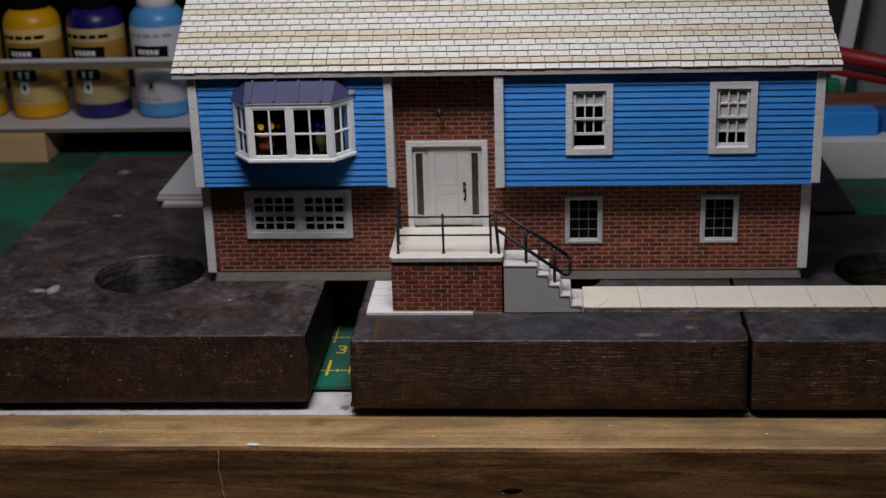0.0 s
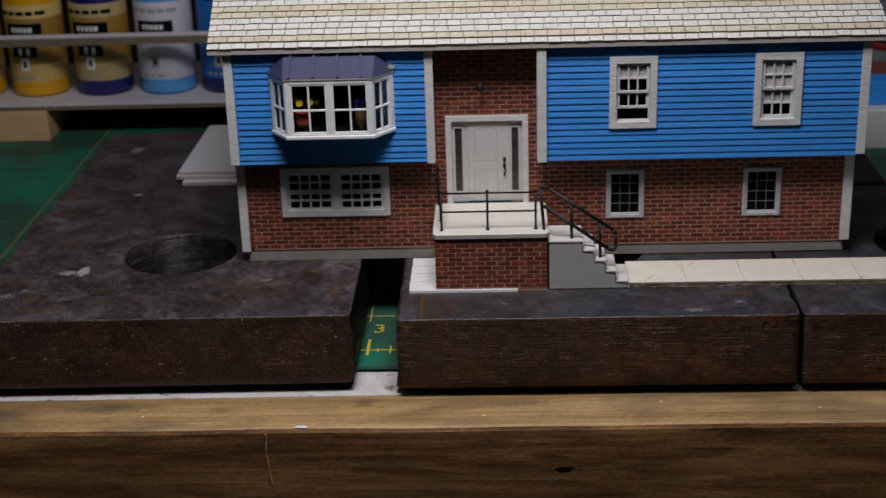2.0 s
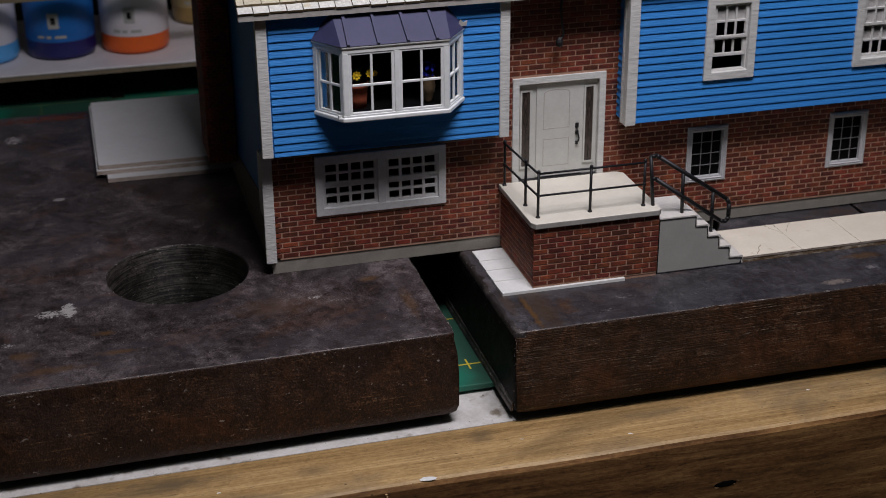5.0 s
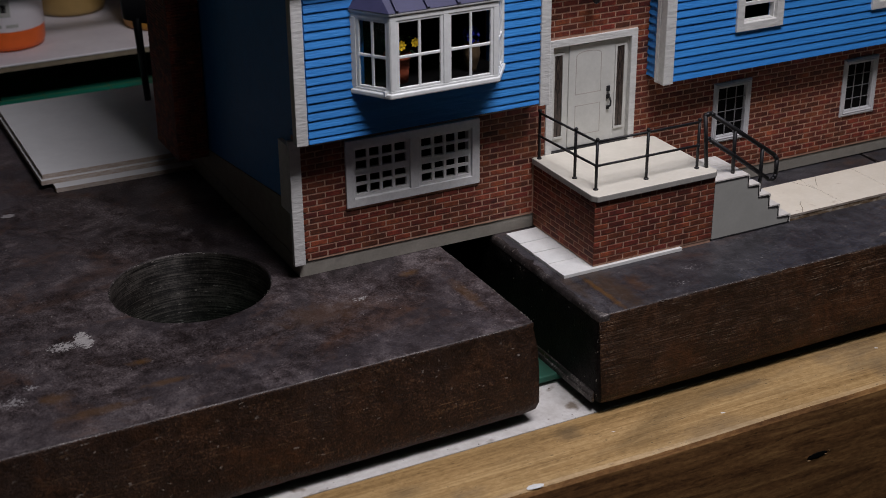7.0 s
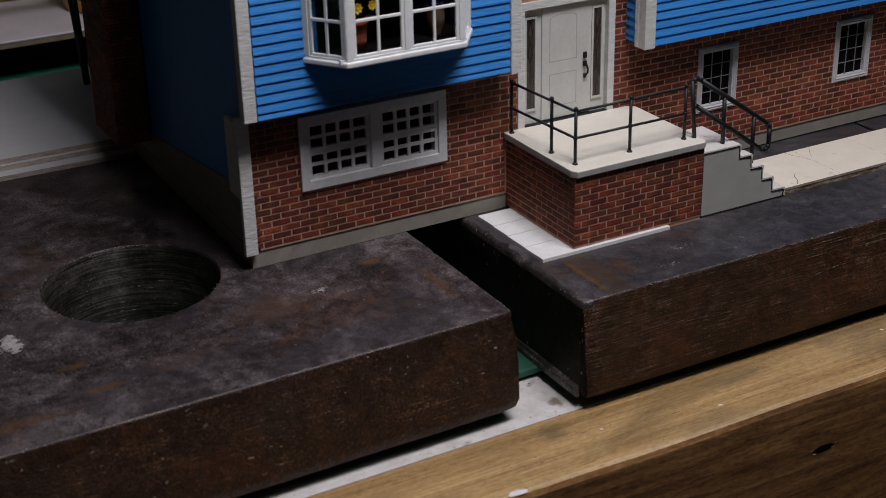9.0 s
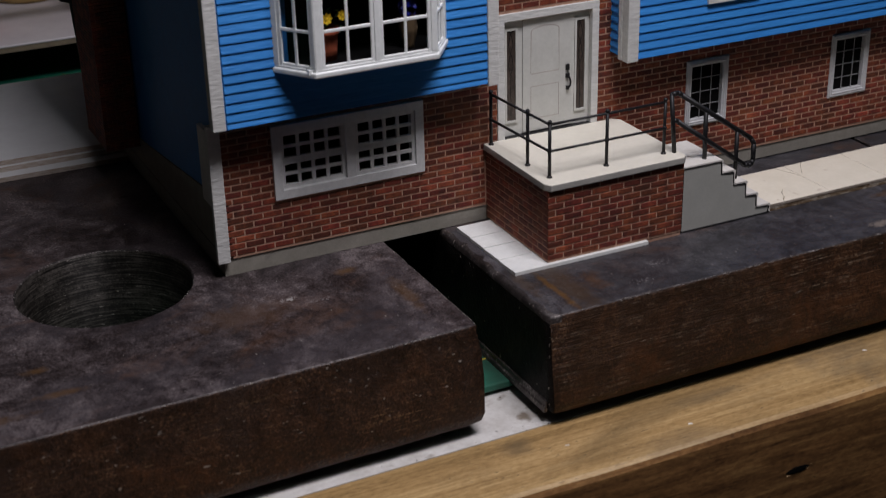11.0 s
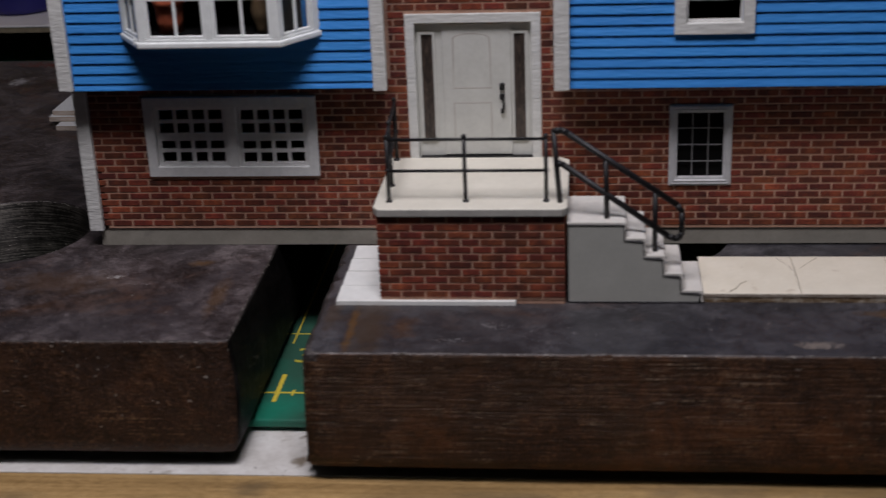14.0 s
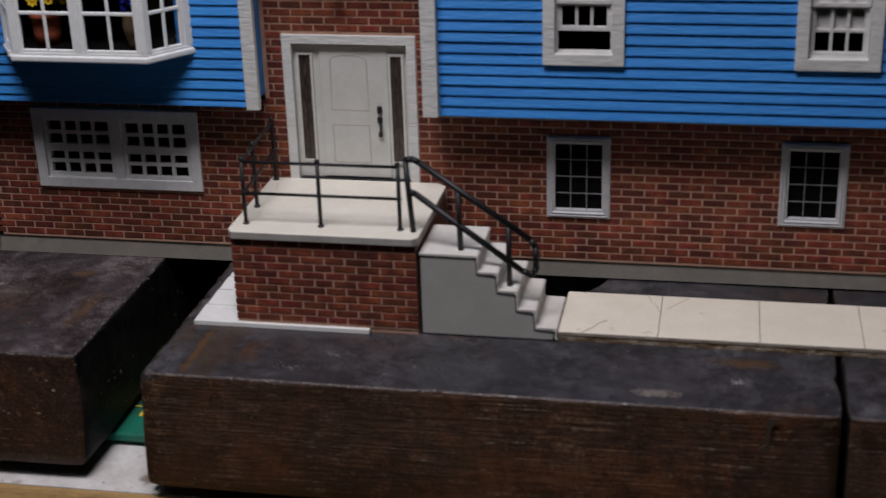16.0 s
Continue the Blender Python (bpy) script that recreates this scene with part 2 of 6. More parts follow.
def steel(name, stops, rust, rust_cut, mill=0.0, patch=55.0, rough=0.38, rough2=0.62, metal=0.4, relief=0.0002, flecks=0.72, fleck_col=(170, 162, 154), fine=0.5, tint=None, nick_shape=(0.45, 1.0, 1.0), pitted=0.28, stains=(), glints=None):
    """Blackened plate: cloudy scale in three sizes, blooms of rust, fine milling lines along x, pale nicks, painted
    glints.
    """
    m = bpy.data.materials.new(name)
    m.use_nodes = True
    n, l = m.node_tree.nodes, m.node_tree.links
    p = n["Principled BSDF"]
    geo = n.new("ShaderNodeNewGeometry")

    def noise_at(scale, detail, rough_n=0.6, distort=0.0, squash=None):
        t = n.new("ShaderNodeTexNoise")
        t.inputs["Scale"].default_value, t.inputs["Detail"].default_value = scale, detail
        t.inputs["Roughness"].default_value, t.inputs["Distortion"].default_value = rough_n, distort
        if squash:
            mp = n.new("ShaderNodeMapping")
            mp.inputs["Scale"].default_value = squash
            l.new(geo.outputs["Position"], mp.inputs["Vector"])
            l.new(mp.outputs[0], t.inputs["Vector"])
        else:
            l.new(geo.outputs["Position"], t.inputs["Vector"])
        return t.outputs[0]

    def blend(fac, a, b):
        x = n.new("ShaderNodeMix")
        if isinstance(fac, float):
            x.inputs[0].default_value = fac
        else:
            l.new(fac, x.inputs[0])
        l.new(a, x.inputs[2])
        l.new(b, x.inputs[3])
        return x.outputs[0]

    def step(value, lo, hi, top=1.0):
        r = n.new("ShaderNodeMapRange")
        r.inputs[1].default_value, r.inputs[2].default_value, r.inputs[4].default_value = lo, hi, top
        l.new(value, r.inputs[0])
        return r.outputs[0]

    def over(fac, under, col):
        x = n.new("ShaderNodeMix")
        x.data_type = "RGBA"
        l.new(fac, x.inputs[0])
        l.new(under, x.inputs[6])
        x.inputs[7].default_value = col
        return x.outputs[2]

    cloud = noise_at(patch, 5.0, 0.62, 0.9)
    scale_n = noise_at(patch * 6, 6.0, 0.7, 0.5)
    pits = noise_at(1700, 3.0, 0.6)
    v = blend(fine, cloud, scale_n)
    v = blend(pitted, v, pits)
    lines = noise_at(2300, 3.0, 0.65, 0.3, (0.03, 0.03, 1.0))
    if mill:
        v = blend(mill, v, lines)
    ramp = n.new("ShaderNodeValToRGB")
    while len(ramp.color_ramp.elements) < len(stops):
        ramp.color_ramp.elements.new(0.5)
    for e, (pos, col) in zip(ramp.color_ramp.elements, stops):
        e.position, e.color = pos, srgb(*col)
    l.new(v, ramp.inputs[0])
    bloom = n.new("ShaderNodeMath")
    bloom.operation = "MULTIPLY"
    l.new(step(noise_at(27, 6.0, 0.65, 1.2), rust_cut, rust_cut + 0.16), bloom.inputs[0])
    l.new(step(scale_n, 0.34, 0.66, 0.85), bloom.inputs[1])
    colour = over(step(noise_at(21, 5.0, 0.6, 1.6), 0.44, 0.60, 0.55), ramp.outputs[0], srgb(*tint)) if tint else ramp.outputs[0]
    colour = over(bloom.outputs[0], colour, srgb(*rust))
    nick = n.new("ShaderNodeMath")
    nick.operation = "MULTIPLY"
    l.new(step(noise_at(900, 2.0, 0.5, 0.0, nick_shape), flecks, flecks + 0.04), nick.inputs[0])
    l.new(step(noise_at(70, 3.0), 0.46, 0.60), nick.inputs[1])
    colour = over(nick.outputs[0], colour, srgb(*fleck_col))
    for x, y, rx, ry, col, amount in stains:
        # a stain with a ragged outline at one spot of the plate
        shift = n.new("ShaderNodeMapping")
        shift.vector_type = "TEXTURE"
        shift.inputs["Location"].default_value = (x * MM, y * MM, 0)
        shift.inputs["Scale"].default_value = (rx * MM, ry * MM, 1)
        l.new(geo.outputs["Position"], shift.inputs["Vector"])
        far = n.new("ShaderNodeVectorMath")
        far.operation = "LENGTH"
        l.new(shift.outputs[0], far.inputs[0])
        rag = n.new("ShaderNodeMath")
        rag.operation = "MULTIPLY_ADD"
        rag.inputs[1].default_value = 2.6
        l.new(noise_at(190, 6.0, 0.72, 0.8), rag.inputs[0])
        l.new(far.outputs["Value"], rag.inputs[2])
        fade = n.new("ShaderNodeMapRange")
        fade.inputs[1].default_value, fade.inputs[2].default_value = 2.5, 1.7
        fade.inputs[3].default_value, fade.inputs[4].default_value = 0.0, amount
        l.new(rag.outputs[0], fade.inputs[0])
        colour = over(fade.outputs[0], colour, srgb(*col))
    # glints of the bare metal, painted as short pale streaks along x
    if glints:
        shine = n.new("ShaderNodeMath")
        shine.operation = "MULTIPLY"
        l.new(step(noise_at(1500, 3.0, 0.6, 0.0, (0.045, 1.0, 1.7)), 0.56, 0.66), shine.inputs[0])
        l.new(step(noise_at(60, 5.0, 0.7, 0.6), 0.47, 0.62), shine.inputs[1])
        broken = n.new("ShaderNodeMath")
        broken.operation = "MULTIPLY"
        l.new(shine.outputs[0], broken.inputs[0])
        l.new(step(noise_at(800, 3.0, 0.7), 0.42, 0.62), broken.inputs[1])
        colour = over(broken.outputs[0], colour, srgb(*glints))
    l.new(colour, p.inputs["Base Color"])
    p.inputs["Metallic"].default_value = metal
    rr = n.new("ShaderNodeMapRange")
    rr.inputs[1].default_value, rr.inputs[2].default_value = 0.35, 0.65
    rr.inputs[3].default_value, rr.inputs[4].default_value = rough, rough2
    l.new(scale_n, rr.inputs[0])
    l.new(rr.outputs[0], p.inputs["Roughness"])
    bu = n.new("ShaderNodeBump")
    bu.inputs["Strength"].default_value, bu.inputs["Distance"].default_value = 0.8, relief
    l.new(blend(0.5, blend(0.35, scale_n, pits), lines) if mill else blend(0.45, scale_n, pits), bu.inputs["Height"])
    l.new(bu.outputs[0], p.inputs["Normal"])
    return m


OCHRE, BROWN = (104, 76, 46), (74, 60, 50)
STEEL = steel("steel_black_top", [(0.40, (31, 25, 25)), (0.47, (59, 51, 51)), (0.53, (89, 80, 81)), (0.61, (132, 122, 122))], (96, 66, 46), 0.52, fine=0.44, patch=46, tint=(70, 65, 69), rough=0.32, rough2=0.54, metal=0.3, pitted=0.30,
              stains=((-55.4, -25.3, 3.0, 1.6, OCHRE, 0.7), (-52.1, -38.1, 6.0, 1.4, OCHRE, 0.6), (-79, -33.5, 5.0, 2.8, OCHRE, 0.6), (27.5, -10.3, 3.2, 2.2, OCHRE, 0.7), (-70, -44, 10, 2.0, OCHRE, 0.5), (36, -30, 2.0, 10, OCHRE, 0.5), (-4, -22, 14, 7, (86, 64, 48), 0.6), (-95, 87, 3, 3, OCHRE, 0.7)))
STEEL.node_tree.nodes["Principled BSDF"].inputs["Specular IOR Level"].default_value = 0.3
STEELB = steel("steel_blue_black_top", [(0.40, (44, 42, 45)), (0.47, (66, 64, 68)), (0.53, (88, 86, 90)), (0.62, (118, 115, 118))], (92, 64, 46), 0.57, rough=0.30, rough2=0.52, fine=0.42, patch=45, tint=(60, 58, 62),
               stains=((73.4, -46, 5.0, 19, (82, 66, 52), 0.75), (69.8, -46, 1.1, 17, (116, 84, 46), 0.75), (81.0, -46, 3.0, 5.5, (104, 72, 44), 0.55), (64.5, -40, 2.0, 9, (84, 66, 50), 0.6), (185.8, -38, 7.0, 2.2, OCHRE, 0.7)))
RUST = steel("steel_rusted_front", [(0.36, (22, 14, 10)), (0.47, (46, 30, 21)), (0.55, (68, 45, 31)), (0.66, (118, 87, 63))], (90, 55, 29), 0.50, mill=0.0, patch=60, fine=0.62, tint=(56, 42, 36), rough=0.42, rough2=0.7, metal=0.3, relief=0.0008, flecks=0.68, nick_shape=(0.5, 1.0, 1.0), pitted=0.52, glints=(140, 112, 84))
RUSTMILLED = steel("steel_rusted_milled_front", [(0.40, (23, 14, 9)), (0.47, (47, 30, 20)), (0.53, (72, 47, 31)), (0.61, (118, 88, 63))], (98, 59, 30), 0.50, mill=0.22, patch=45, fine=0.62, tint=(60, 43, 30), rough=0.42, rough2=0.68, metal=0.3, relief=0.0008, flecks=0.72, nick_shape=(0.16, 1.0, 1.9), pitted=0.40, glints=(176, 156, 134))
# black sides, darkened further to hold down light bounced off the mat
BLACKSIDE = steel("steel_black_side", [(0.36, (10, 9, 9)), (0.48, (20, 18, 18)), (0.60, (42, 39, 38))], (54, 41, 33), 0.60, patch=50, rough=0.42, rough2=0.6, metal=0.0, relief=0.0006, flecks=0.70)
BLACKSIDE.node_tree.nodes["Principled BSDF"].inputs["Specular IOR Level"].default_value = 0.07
WORN = steel("steel_worn_edge", [(0.40, (42, 38, 38)), (0.50, (68, 62, 61)), (0.57, (92, 86, 84)), (0.65, (186, 180, 174))], (84, 60, 44), 0.58, patch=60, metal=0.5, flecks=0.66)
BORE = steel("steel_bored", [(0.40, (20, 18, 17)), (0.48, (48, 44, 41)), (0.58, (108, 102, 96))], (50, 40, 32), 0.58, mill=0.42, patch=40, rough=0.44, rough2=0.56, metal=0.4, relief=0.0001, flecks=0.66, nick_shape=(0.5, 0.5, 1.6))
turned = BORE.node_tree.nodes.new("ShaderNodeTangent")   # turning marks run round the bore
turned.direction_type, turned.axis = "RADIAL", "Z"
BORE.node_tree.links.new(turned.outputs[0], BORE.node_tree.nodes["Principled BSDF"].inputs["Tangent"])
BORE.node_tree.nodes["Principled BSDF"].inputs["Anisotropic"].default_value = 0.85
BORE.node_tree.nodes["Principled BSDF"].inputs["Anisotropic Rotation"].default_value = 0.25
MATGREEN = grain("mat_green", two((14, 110, 86), (26, 122, 98)), 60, 0.6, bump=0.25, bump_scale=1400, spots=srgb(42, 82, 66), spot_scale=20, spot_cut=0.40)
MATFAINT = grain("mat_grid_ink", two((62, 100, 62), (108, 122, 66)), 120, 0.65, bump=0.1)
MATDULL = grain("mat_worn_yellow_ink", two((92, 104, 54), (136, 132, 62)), 200, 0.65, bump=0.1)
MATYELLOW = grain("mat_yellow_ink", two((198, 176, 50), (222, 200, 72)), 900, 0.65, bump=0.1)
# dimmer copy of the yellow ink, with the digit's shade in its colour
MATDIGIT = grain("mat_digit_ink_shaded", two((166, 156, 50), (190, 176, 64)), 500, 0.65, bump=0.1)
WHITETOP = grain("bench_top_white", two((192, 187, 180), (230, 228, 224)), 130, 0.5, bump=0.3, spots=srgb(136, 124, 110), spot_scale=150, spot_cut=0.60, specks=srgb(90, 78, 64), speck_scale=700, speck_cut=0.70)
def wood(name, dark, mid, light, rough=0.5, rough2=0.66, flame=False, stains=()):
    """Old oak: faint long bands along x, short dark pores, dirt in blotches, scratches."""
    m = bpy.data.materials.new(name)
    m.use_nodes = True
    n, l = m.node_tree.nodes, m.node_tree.links
    p = n["Principled BSDF"]
    geo = n.new("ShaderNodeNewGeometry")

    def field(scale, squash, detail, rough_n=0.6, distort=0.0):
        mp = n.new("ShaderNodeMapping")
        mp.inputs["Scale"].default_value = squash
        t = n.new("ShaderNodeTexNoise")
        t.inputs["Scale"].default_value, t.inputs["Detail"].default_value = scale, detail
        t.inputs["Roughness"].default_value, t.inputs["Distortion"].default_value = rough_n, distort
        l.new(geo.outputs["Position"], mp.inputs["Vector"])
        l.new(mp.outputs[0], t.inputs["Vector"])
        return t.outputs[0]

    def ranged(v, lo, hi, top=1.0):
        r = n.new("ShaderNodeMapRange")
        r.inputs[1].default_value, r.inputs[2].default_value, r.inputs[4].default_value = lo, hi, top
        l.new(v, r.inputs[0])
        return r.outputs[0]

    def over(fac, under, col):
        x = n.new("ShaderNodeMix")
        x.data_type = "RGBA"
        l.new(fac, x.inputs[0])
        l.new(under, x.inputs[6])
        x.inputs[7].default_value = srgb(*col)
        return x.outputs[2]

    bands = field(110, (0.02 if not flame else 0.09, 1.0, 1.0), 6.0, 0.62, 0.6 if not flame else 1.6)
    fibre = field(1500, (0.016 if not flame else 0.04, 1.0, 1.0), 4.0, 0.7)
    dirt = field(30, (0.35, 1.0, 1.0), 8.0, 0.7, 0.6)
    speck = field(1000, (0.45, 1.0, 1.0), 4.0, 0.65)
    mixed = n.new("ShaderNodeMix")
    mixed.inputs[0].default_value = 0.42 if not flame else 0.25
    l.new(bands, mixed.inputs[2])
    l.new(fibre, mixed.inputs[3])
    mixed2 = n.new("ShaderNodeMix")
    mixed2.inputs[0].default_value = 0.26
    l.new(mixed.outputs[0], mixed2.inputs[2])
    l.new(speck, mixed2.inputs[3])
    ramp = n.new("ShaderNodeValToRGB")
    ramp.color_ramp.elements.new(0.5)
    for e, (pos, col) in zip(ramp.color_ramp.elements, ((0.39, dark), (0.49, mid), (0.60, light))):
        e.position, e.color = pos, srgb(*col)
    l.new(mixed2.outputs[0], ramp.inputs[0])
    colour = over(ranged(dirt, 0.46, 0.68, 0.75), ramp.outputs[0], tuple(int(c * 0.72) for c in dark))
    stain = field(17, (0.6, 1.0, 1.0), 7.0, 0.66, 1.0) if not flame else field(34, (0.32, 1.0, 1.3), 7.0, 0.72, 1.8)
    colour = over(ranged(stain, 0.48 if not flame else 0.52, 0.62 if not flame else 0.68, 0.62 if not flame else 0.5), colour, (104, 92, 76) if not flame else tuple(int(c * 0.55) for c in dark))
    colour = over(ranged(field(1300, (0.12, 1.0, 1.0), 2.0), 0.67, 0.74, 0.7), colour, tuple(int(c * 0.45) for c in dark))
    colour = over(ranged(speck, 0.635, 0.70, 0.75), colour, tuple(int(c * 0.35) for c in dark))
    for x, y, rx, ry, amount in stains:
        # spilt and worn-in grey patches at their places on the board
        shift = n.new("ShaderNodeMapping")
        shift.vector_type = "TEXTURE"
        shift.inputs["Location"].default_value = (x * MM, y * MM, -0.03)
        shift.inputs["Scale"].default_value = (rx * MM, ry * MM, 1)
        l.new(geo.outputs["Position"], shift.inputs["Vector"])
        far = n.new("ShaderNodeVectorMath")
        far.operation = "LENGTH"
        l.new(shift.outputs[0], far.inputs[0])
        rag = n.new("ShaderNodeMath")
        rag.operation = "MULTIPLY_ADD"
        rag.inputs[1].default_value = 2.4
        l.new(field(150, (0.4, 1.0, 1.0), 7.0, 0.75, 0.6), rag.inputs[0])
        l.new(far.outputs["Value"], rag.inputs[2])
        fade = n.new("ShaderNodeMapRange")
        fade.inputs[1].default_value, fade.inputs[2].default_value = 2.4, 1.5
        fade.inputs[3].default_value, fade.inputs[4].default_value = 0.0, amount
        l.new(rag.outputs[0], fade.inputs[0])
        colour = over(fade.outputs[0], colour, (88, 76, 58))
    l.new(colour, p.inputs["Base Color"])
    rr = n.new("ShaderNodeMapRange")
    rr.inputs[3].default_value, rr.inputs[4].default_value = rough, rough2
    l.new(dirt, rr.inputs[0])
    l.new(rr.outputs[0], p.inputs["Roughness"])
    bu = n.new("ShaderNodeBump")
    bu.inputs["Strength"].default_value, bu.inputs["Distance"].default_value = 0.6, 0.0004
    l.new(mixed2.outputs[0], bu.inputs["Height"])
    l.new(bu.outputs[0], p.inputs["Normal"])
    return m


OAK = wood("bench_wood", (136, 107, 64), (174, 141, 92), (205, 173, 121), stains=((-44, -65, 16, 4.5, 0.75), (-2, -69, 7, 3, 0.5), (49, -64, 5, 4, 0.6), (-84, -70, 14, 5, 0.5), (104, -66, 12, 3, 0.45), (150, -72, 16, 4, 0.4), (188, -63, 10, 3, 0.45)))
# highlight along the rounded front edge, painted as paler wood
OAKHIGHLIGHT = wood("bench_wood_edge_highlight", (150, 120, 80), (186, 154, 108), (212, 184, 140), 0.4, 0.5)
OAKFRONT = wood("bench_wood_dark", (92, 63, 38), (142, 102, 62), (184, 141, 88), 0.42, 0.62, flame=True)
PINE = grain("pine_block", two((196, 158, 112), (220, 186, 142)), 60, 0.65, stretch=(0.15, 1.5, 2))
SHELFWHITE = grain("shelf_white", two((206, 200, 203), (224, 219, 221)), 60, 0.5)
PLASTER = grain("wall_plaster", two((62, 60, 58), (78, 76, 73)), 6, 0.9)
TERRA = grain("terracotta", two((138, 62, 36), (168, 84, 52)), 300, 0.8)
YELLOWFL = grain("flower_yellow", two((220, 178, 20), (244, 208, 40)), 500, 0.7)
LEAF = grain("leaf_green", two((40, 74, 30), (64, 100, 44)), 600, 0.7)
COBALT = grain("cobalt_glaze", two((24, 30, 120), (44, 52, 170)), 300, 0.2)
STONEPOT = grain("stone_pot", two((62, 47, 30), (104, 84, 56)), 500, 0.8)


def glass_like(name):
    m = bpy.data.materials.new(name)
    m.use_nodes = True
    n, l = m.node_tree.nodes, m.node_tree.links
    out = n["Material Output"]
    n.remove(n["Principled BSDF"])
    tr, gl, fr, mx = n.new("ShaderNodeBsdfTransparent"), n.new("ShaderNodeBsdfGlossy"), n.new("ShaderNodeFresnel"), n.new("ShaderNodeMixShader")
    gl.inputs["Roughness"].default_value = 0.06
    fr.inputs[0].default_value = 1.3
    l.new(fr.outputs[0], mx.inputs[0])
    l.new(tr.outputs[0], mx.inputs[1])
    l.new(gl.outputs[0], mx.inputs[2])
    l.new(mx.outputs[0], out.inputs[0])
    return m


GLASS = glass_like("clear_sheet")

# ---- mesh helpers; sizes in millimetres ----


def box(bm, x0, x1, y0, y1, z0, z1):
    v = [bm.verts.new((x, y, z)) for z in (z0, z1) for y in (y0, y1) for x in (x0, x1)]
    for f in ((0, 2, 3, 1), (4, 5, 7, 6), (0, 1, 5, 4), (2, 6, 7, 3), (0, 4, 6, 2), (1, 3, 7, 5)):
        bm.faces.new([v[i] for i in f])
    return bm


def prism(bm, pts, axis, a, b):
    """A polygon pulled along an axis from a to b. pts: the two other coordinates."""
    def at(p, c):
        return {"x": (c, p[0], p[1]), "y": (p[0], c, p[1]), "z": (p[0], p[1], c)}[axis]
    va, vb = [bm.verts.new(at(p, a)) for p in pts], [bm.verts.new(at(p, b)) for p in pts]
    bm.faces.new(va)
    bm.faces.new(vb[::-1])
    for i in range(len(pts)):
        j = (i + 1) % len(pts)
        bm.faces.new((va[j], va[i], vb[i], vb[j]))
    bmesh.ops.recalc_face_normals(bm, faces=bm.faces[:])
    return bm


def tube(bm, p, q, r, sides=10, r2=None):
    p, q = Vector(p), Vector(q)
    d = (q - p).normalized()
    u = d.orthogonal().normalized()
    w = d.cross(u)
    rings = []
    for c, rad in ((p, r), (q, r if r2 is None else r2)):
        rings.append([bm.verts.new(c + rad * (math.cos(a) * u + math.sin(a) * w)) for a in (2 * math.pi * i / sides for i in range(sides))])
    for i in range(sides):
        j = (i + 1) % sides
        bm.faces.new((rings[0][i], rings[0][j], rings[1][j], rings[1][i]))
    bm.faces.new(rings[0][::-1])
    bm.faces.new(rings[1])
    return bm


def lathe(bm, cx, cy, profile, sides=28):
    """Turned form round a vertical axis from (radius, height) pairs."""
    rings = []
    for r, z in profile:
        rings.append([bm.verts.new((cx + r * math.cos(2 * math.pi * i / sides), cy + r * math.sin(2 * math.pi * i / sides), z)) for i in range(sides)])
    for a, b in zip(rings, rings[1:]):
        for i in range(sides):
            j = (i + 1) % sides
            bm.faces.new((a[i], a[j], b[j], b[i]))
    bm.faces.new(rings[0][::-1])
    bm.faces.new(rings[-1])
    return bm


def soften(bm, width, segments=2):
    bmesh.ops.bevel(bm, geom=bm.edges[:], offset=width, segments=segments, profile=0.5, affect="EDGES")
    return bm


def B():
    return bmesh.new()


def thing(name, x, y, z, label, category, group="", kind=""):
    ob = new(name)
    ob.empty_display_size = 0.01
    ob.location = (x * MM, y * MM, z * MM)
    return tagged(ob, label, category, group, kind)


def root(ob):
    while ob.parent:
        ob = ob.parent
    return ob


def to_mesh(name, bm, material, off=(0, 0, 0)):
    o = Vector(off)
    for v in bm.verts:
        v.co = v.co * MM - o
    me = bpy.data.meshes.new(name)
    bm.to_mesh(me)
    bm.free()
    for m in (material if isinstance(material, (list, tuple)) else (material,)):
        me.materials.append(m)
    return me


def part(name, bm, material, parent, label="", smooth=False):
    ob = new(name, to_mesh(name, bm, material, root(parent).location))
    ob.parent = parent
    if smooth:
        ob.data.shade_smooth()
    return tagged(ob, label)


def solo(name, bm, material, label, category, group="", kind="", smooth=False):
    """A thing of one mesh, with its origin in the world's."""
    ob = new(name, to_mesh(name, bm, material))
    if smooth:
        ob.data.shade_smooth()
    return tagged(ob, label, category, group, kind)


def piece(name, mesh, parent, x, y, z, turn=None):
    ob = new(name, mesh)
    ob.parent = parent
    ob.matrix_basis = Matrix.Translation(Vector((x, y, z)) * MM - root(parent).location) @ (turn or Matrix.Identity(4))
    return ob


def spans(a, b, cuts):
    """What is left of the stretch a..b after cutting out the others."""
    out = [(a, b)]
    for c, d in cuts:
        out = [s for lo, hi in out for s in ((lo, min(hi, c)), (max(lo, d), hi)) if s[1] - s[0] > 0.25]
    return out


def pierced(bm, x0, x1, y0, y1, z0, z1, holes):
    """A wall of boxes round rectangular openings (x0, x1, z0, z1)."""
    zs = sorted({z0, z1, *[h for o in holes for h in o[2:] if z0 < h < z1]})
    for a, b in zip(zs, zs[1:]):
        mid = (a + b) / 2
        for s, e in spans(x0, x1, [(o[0], o[1]) for o in holes if o[2] < mid < o[3]]):
            box(bm, s, e, y0, y1, a, b)
    return bm

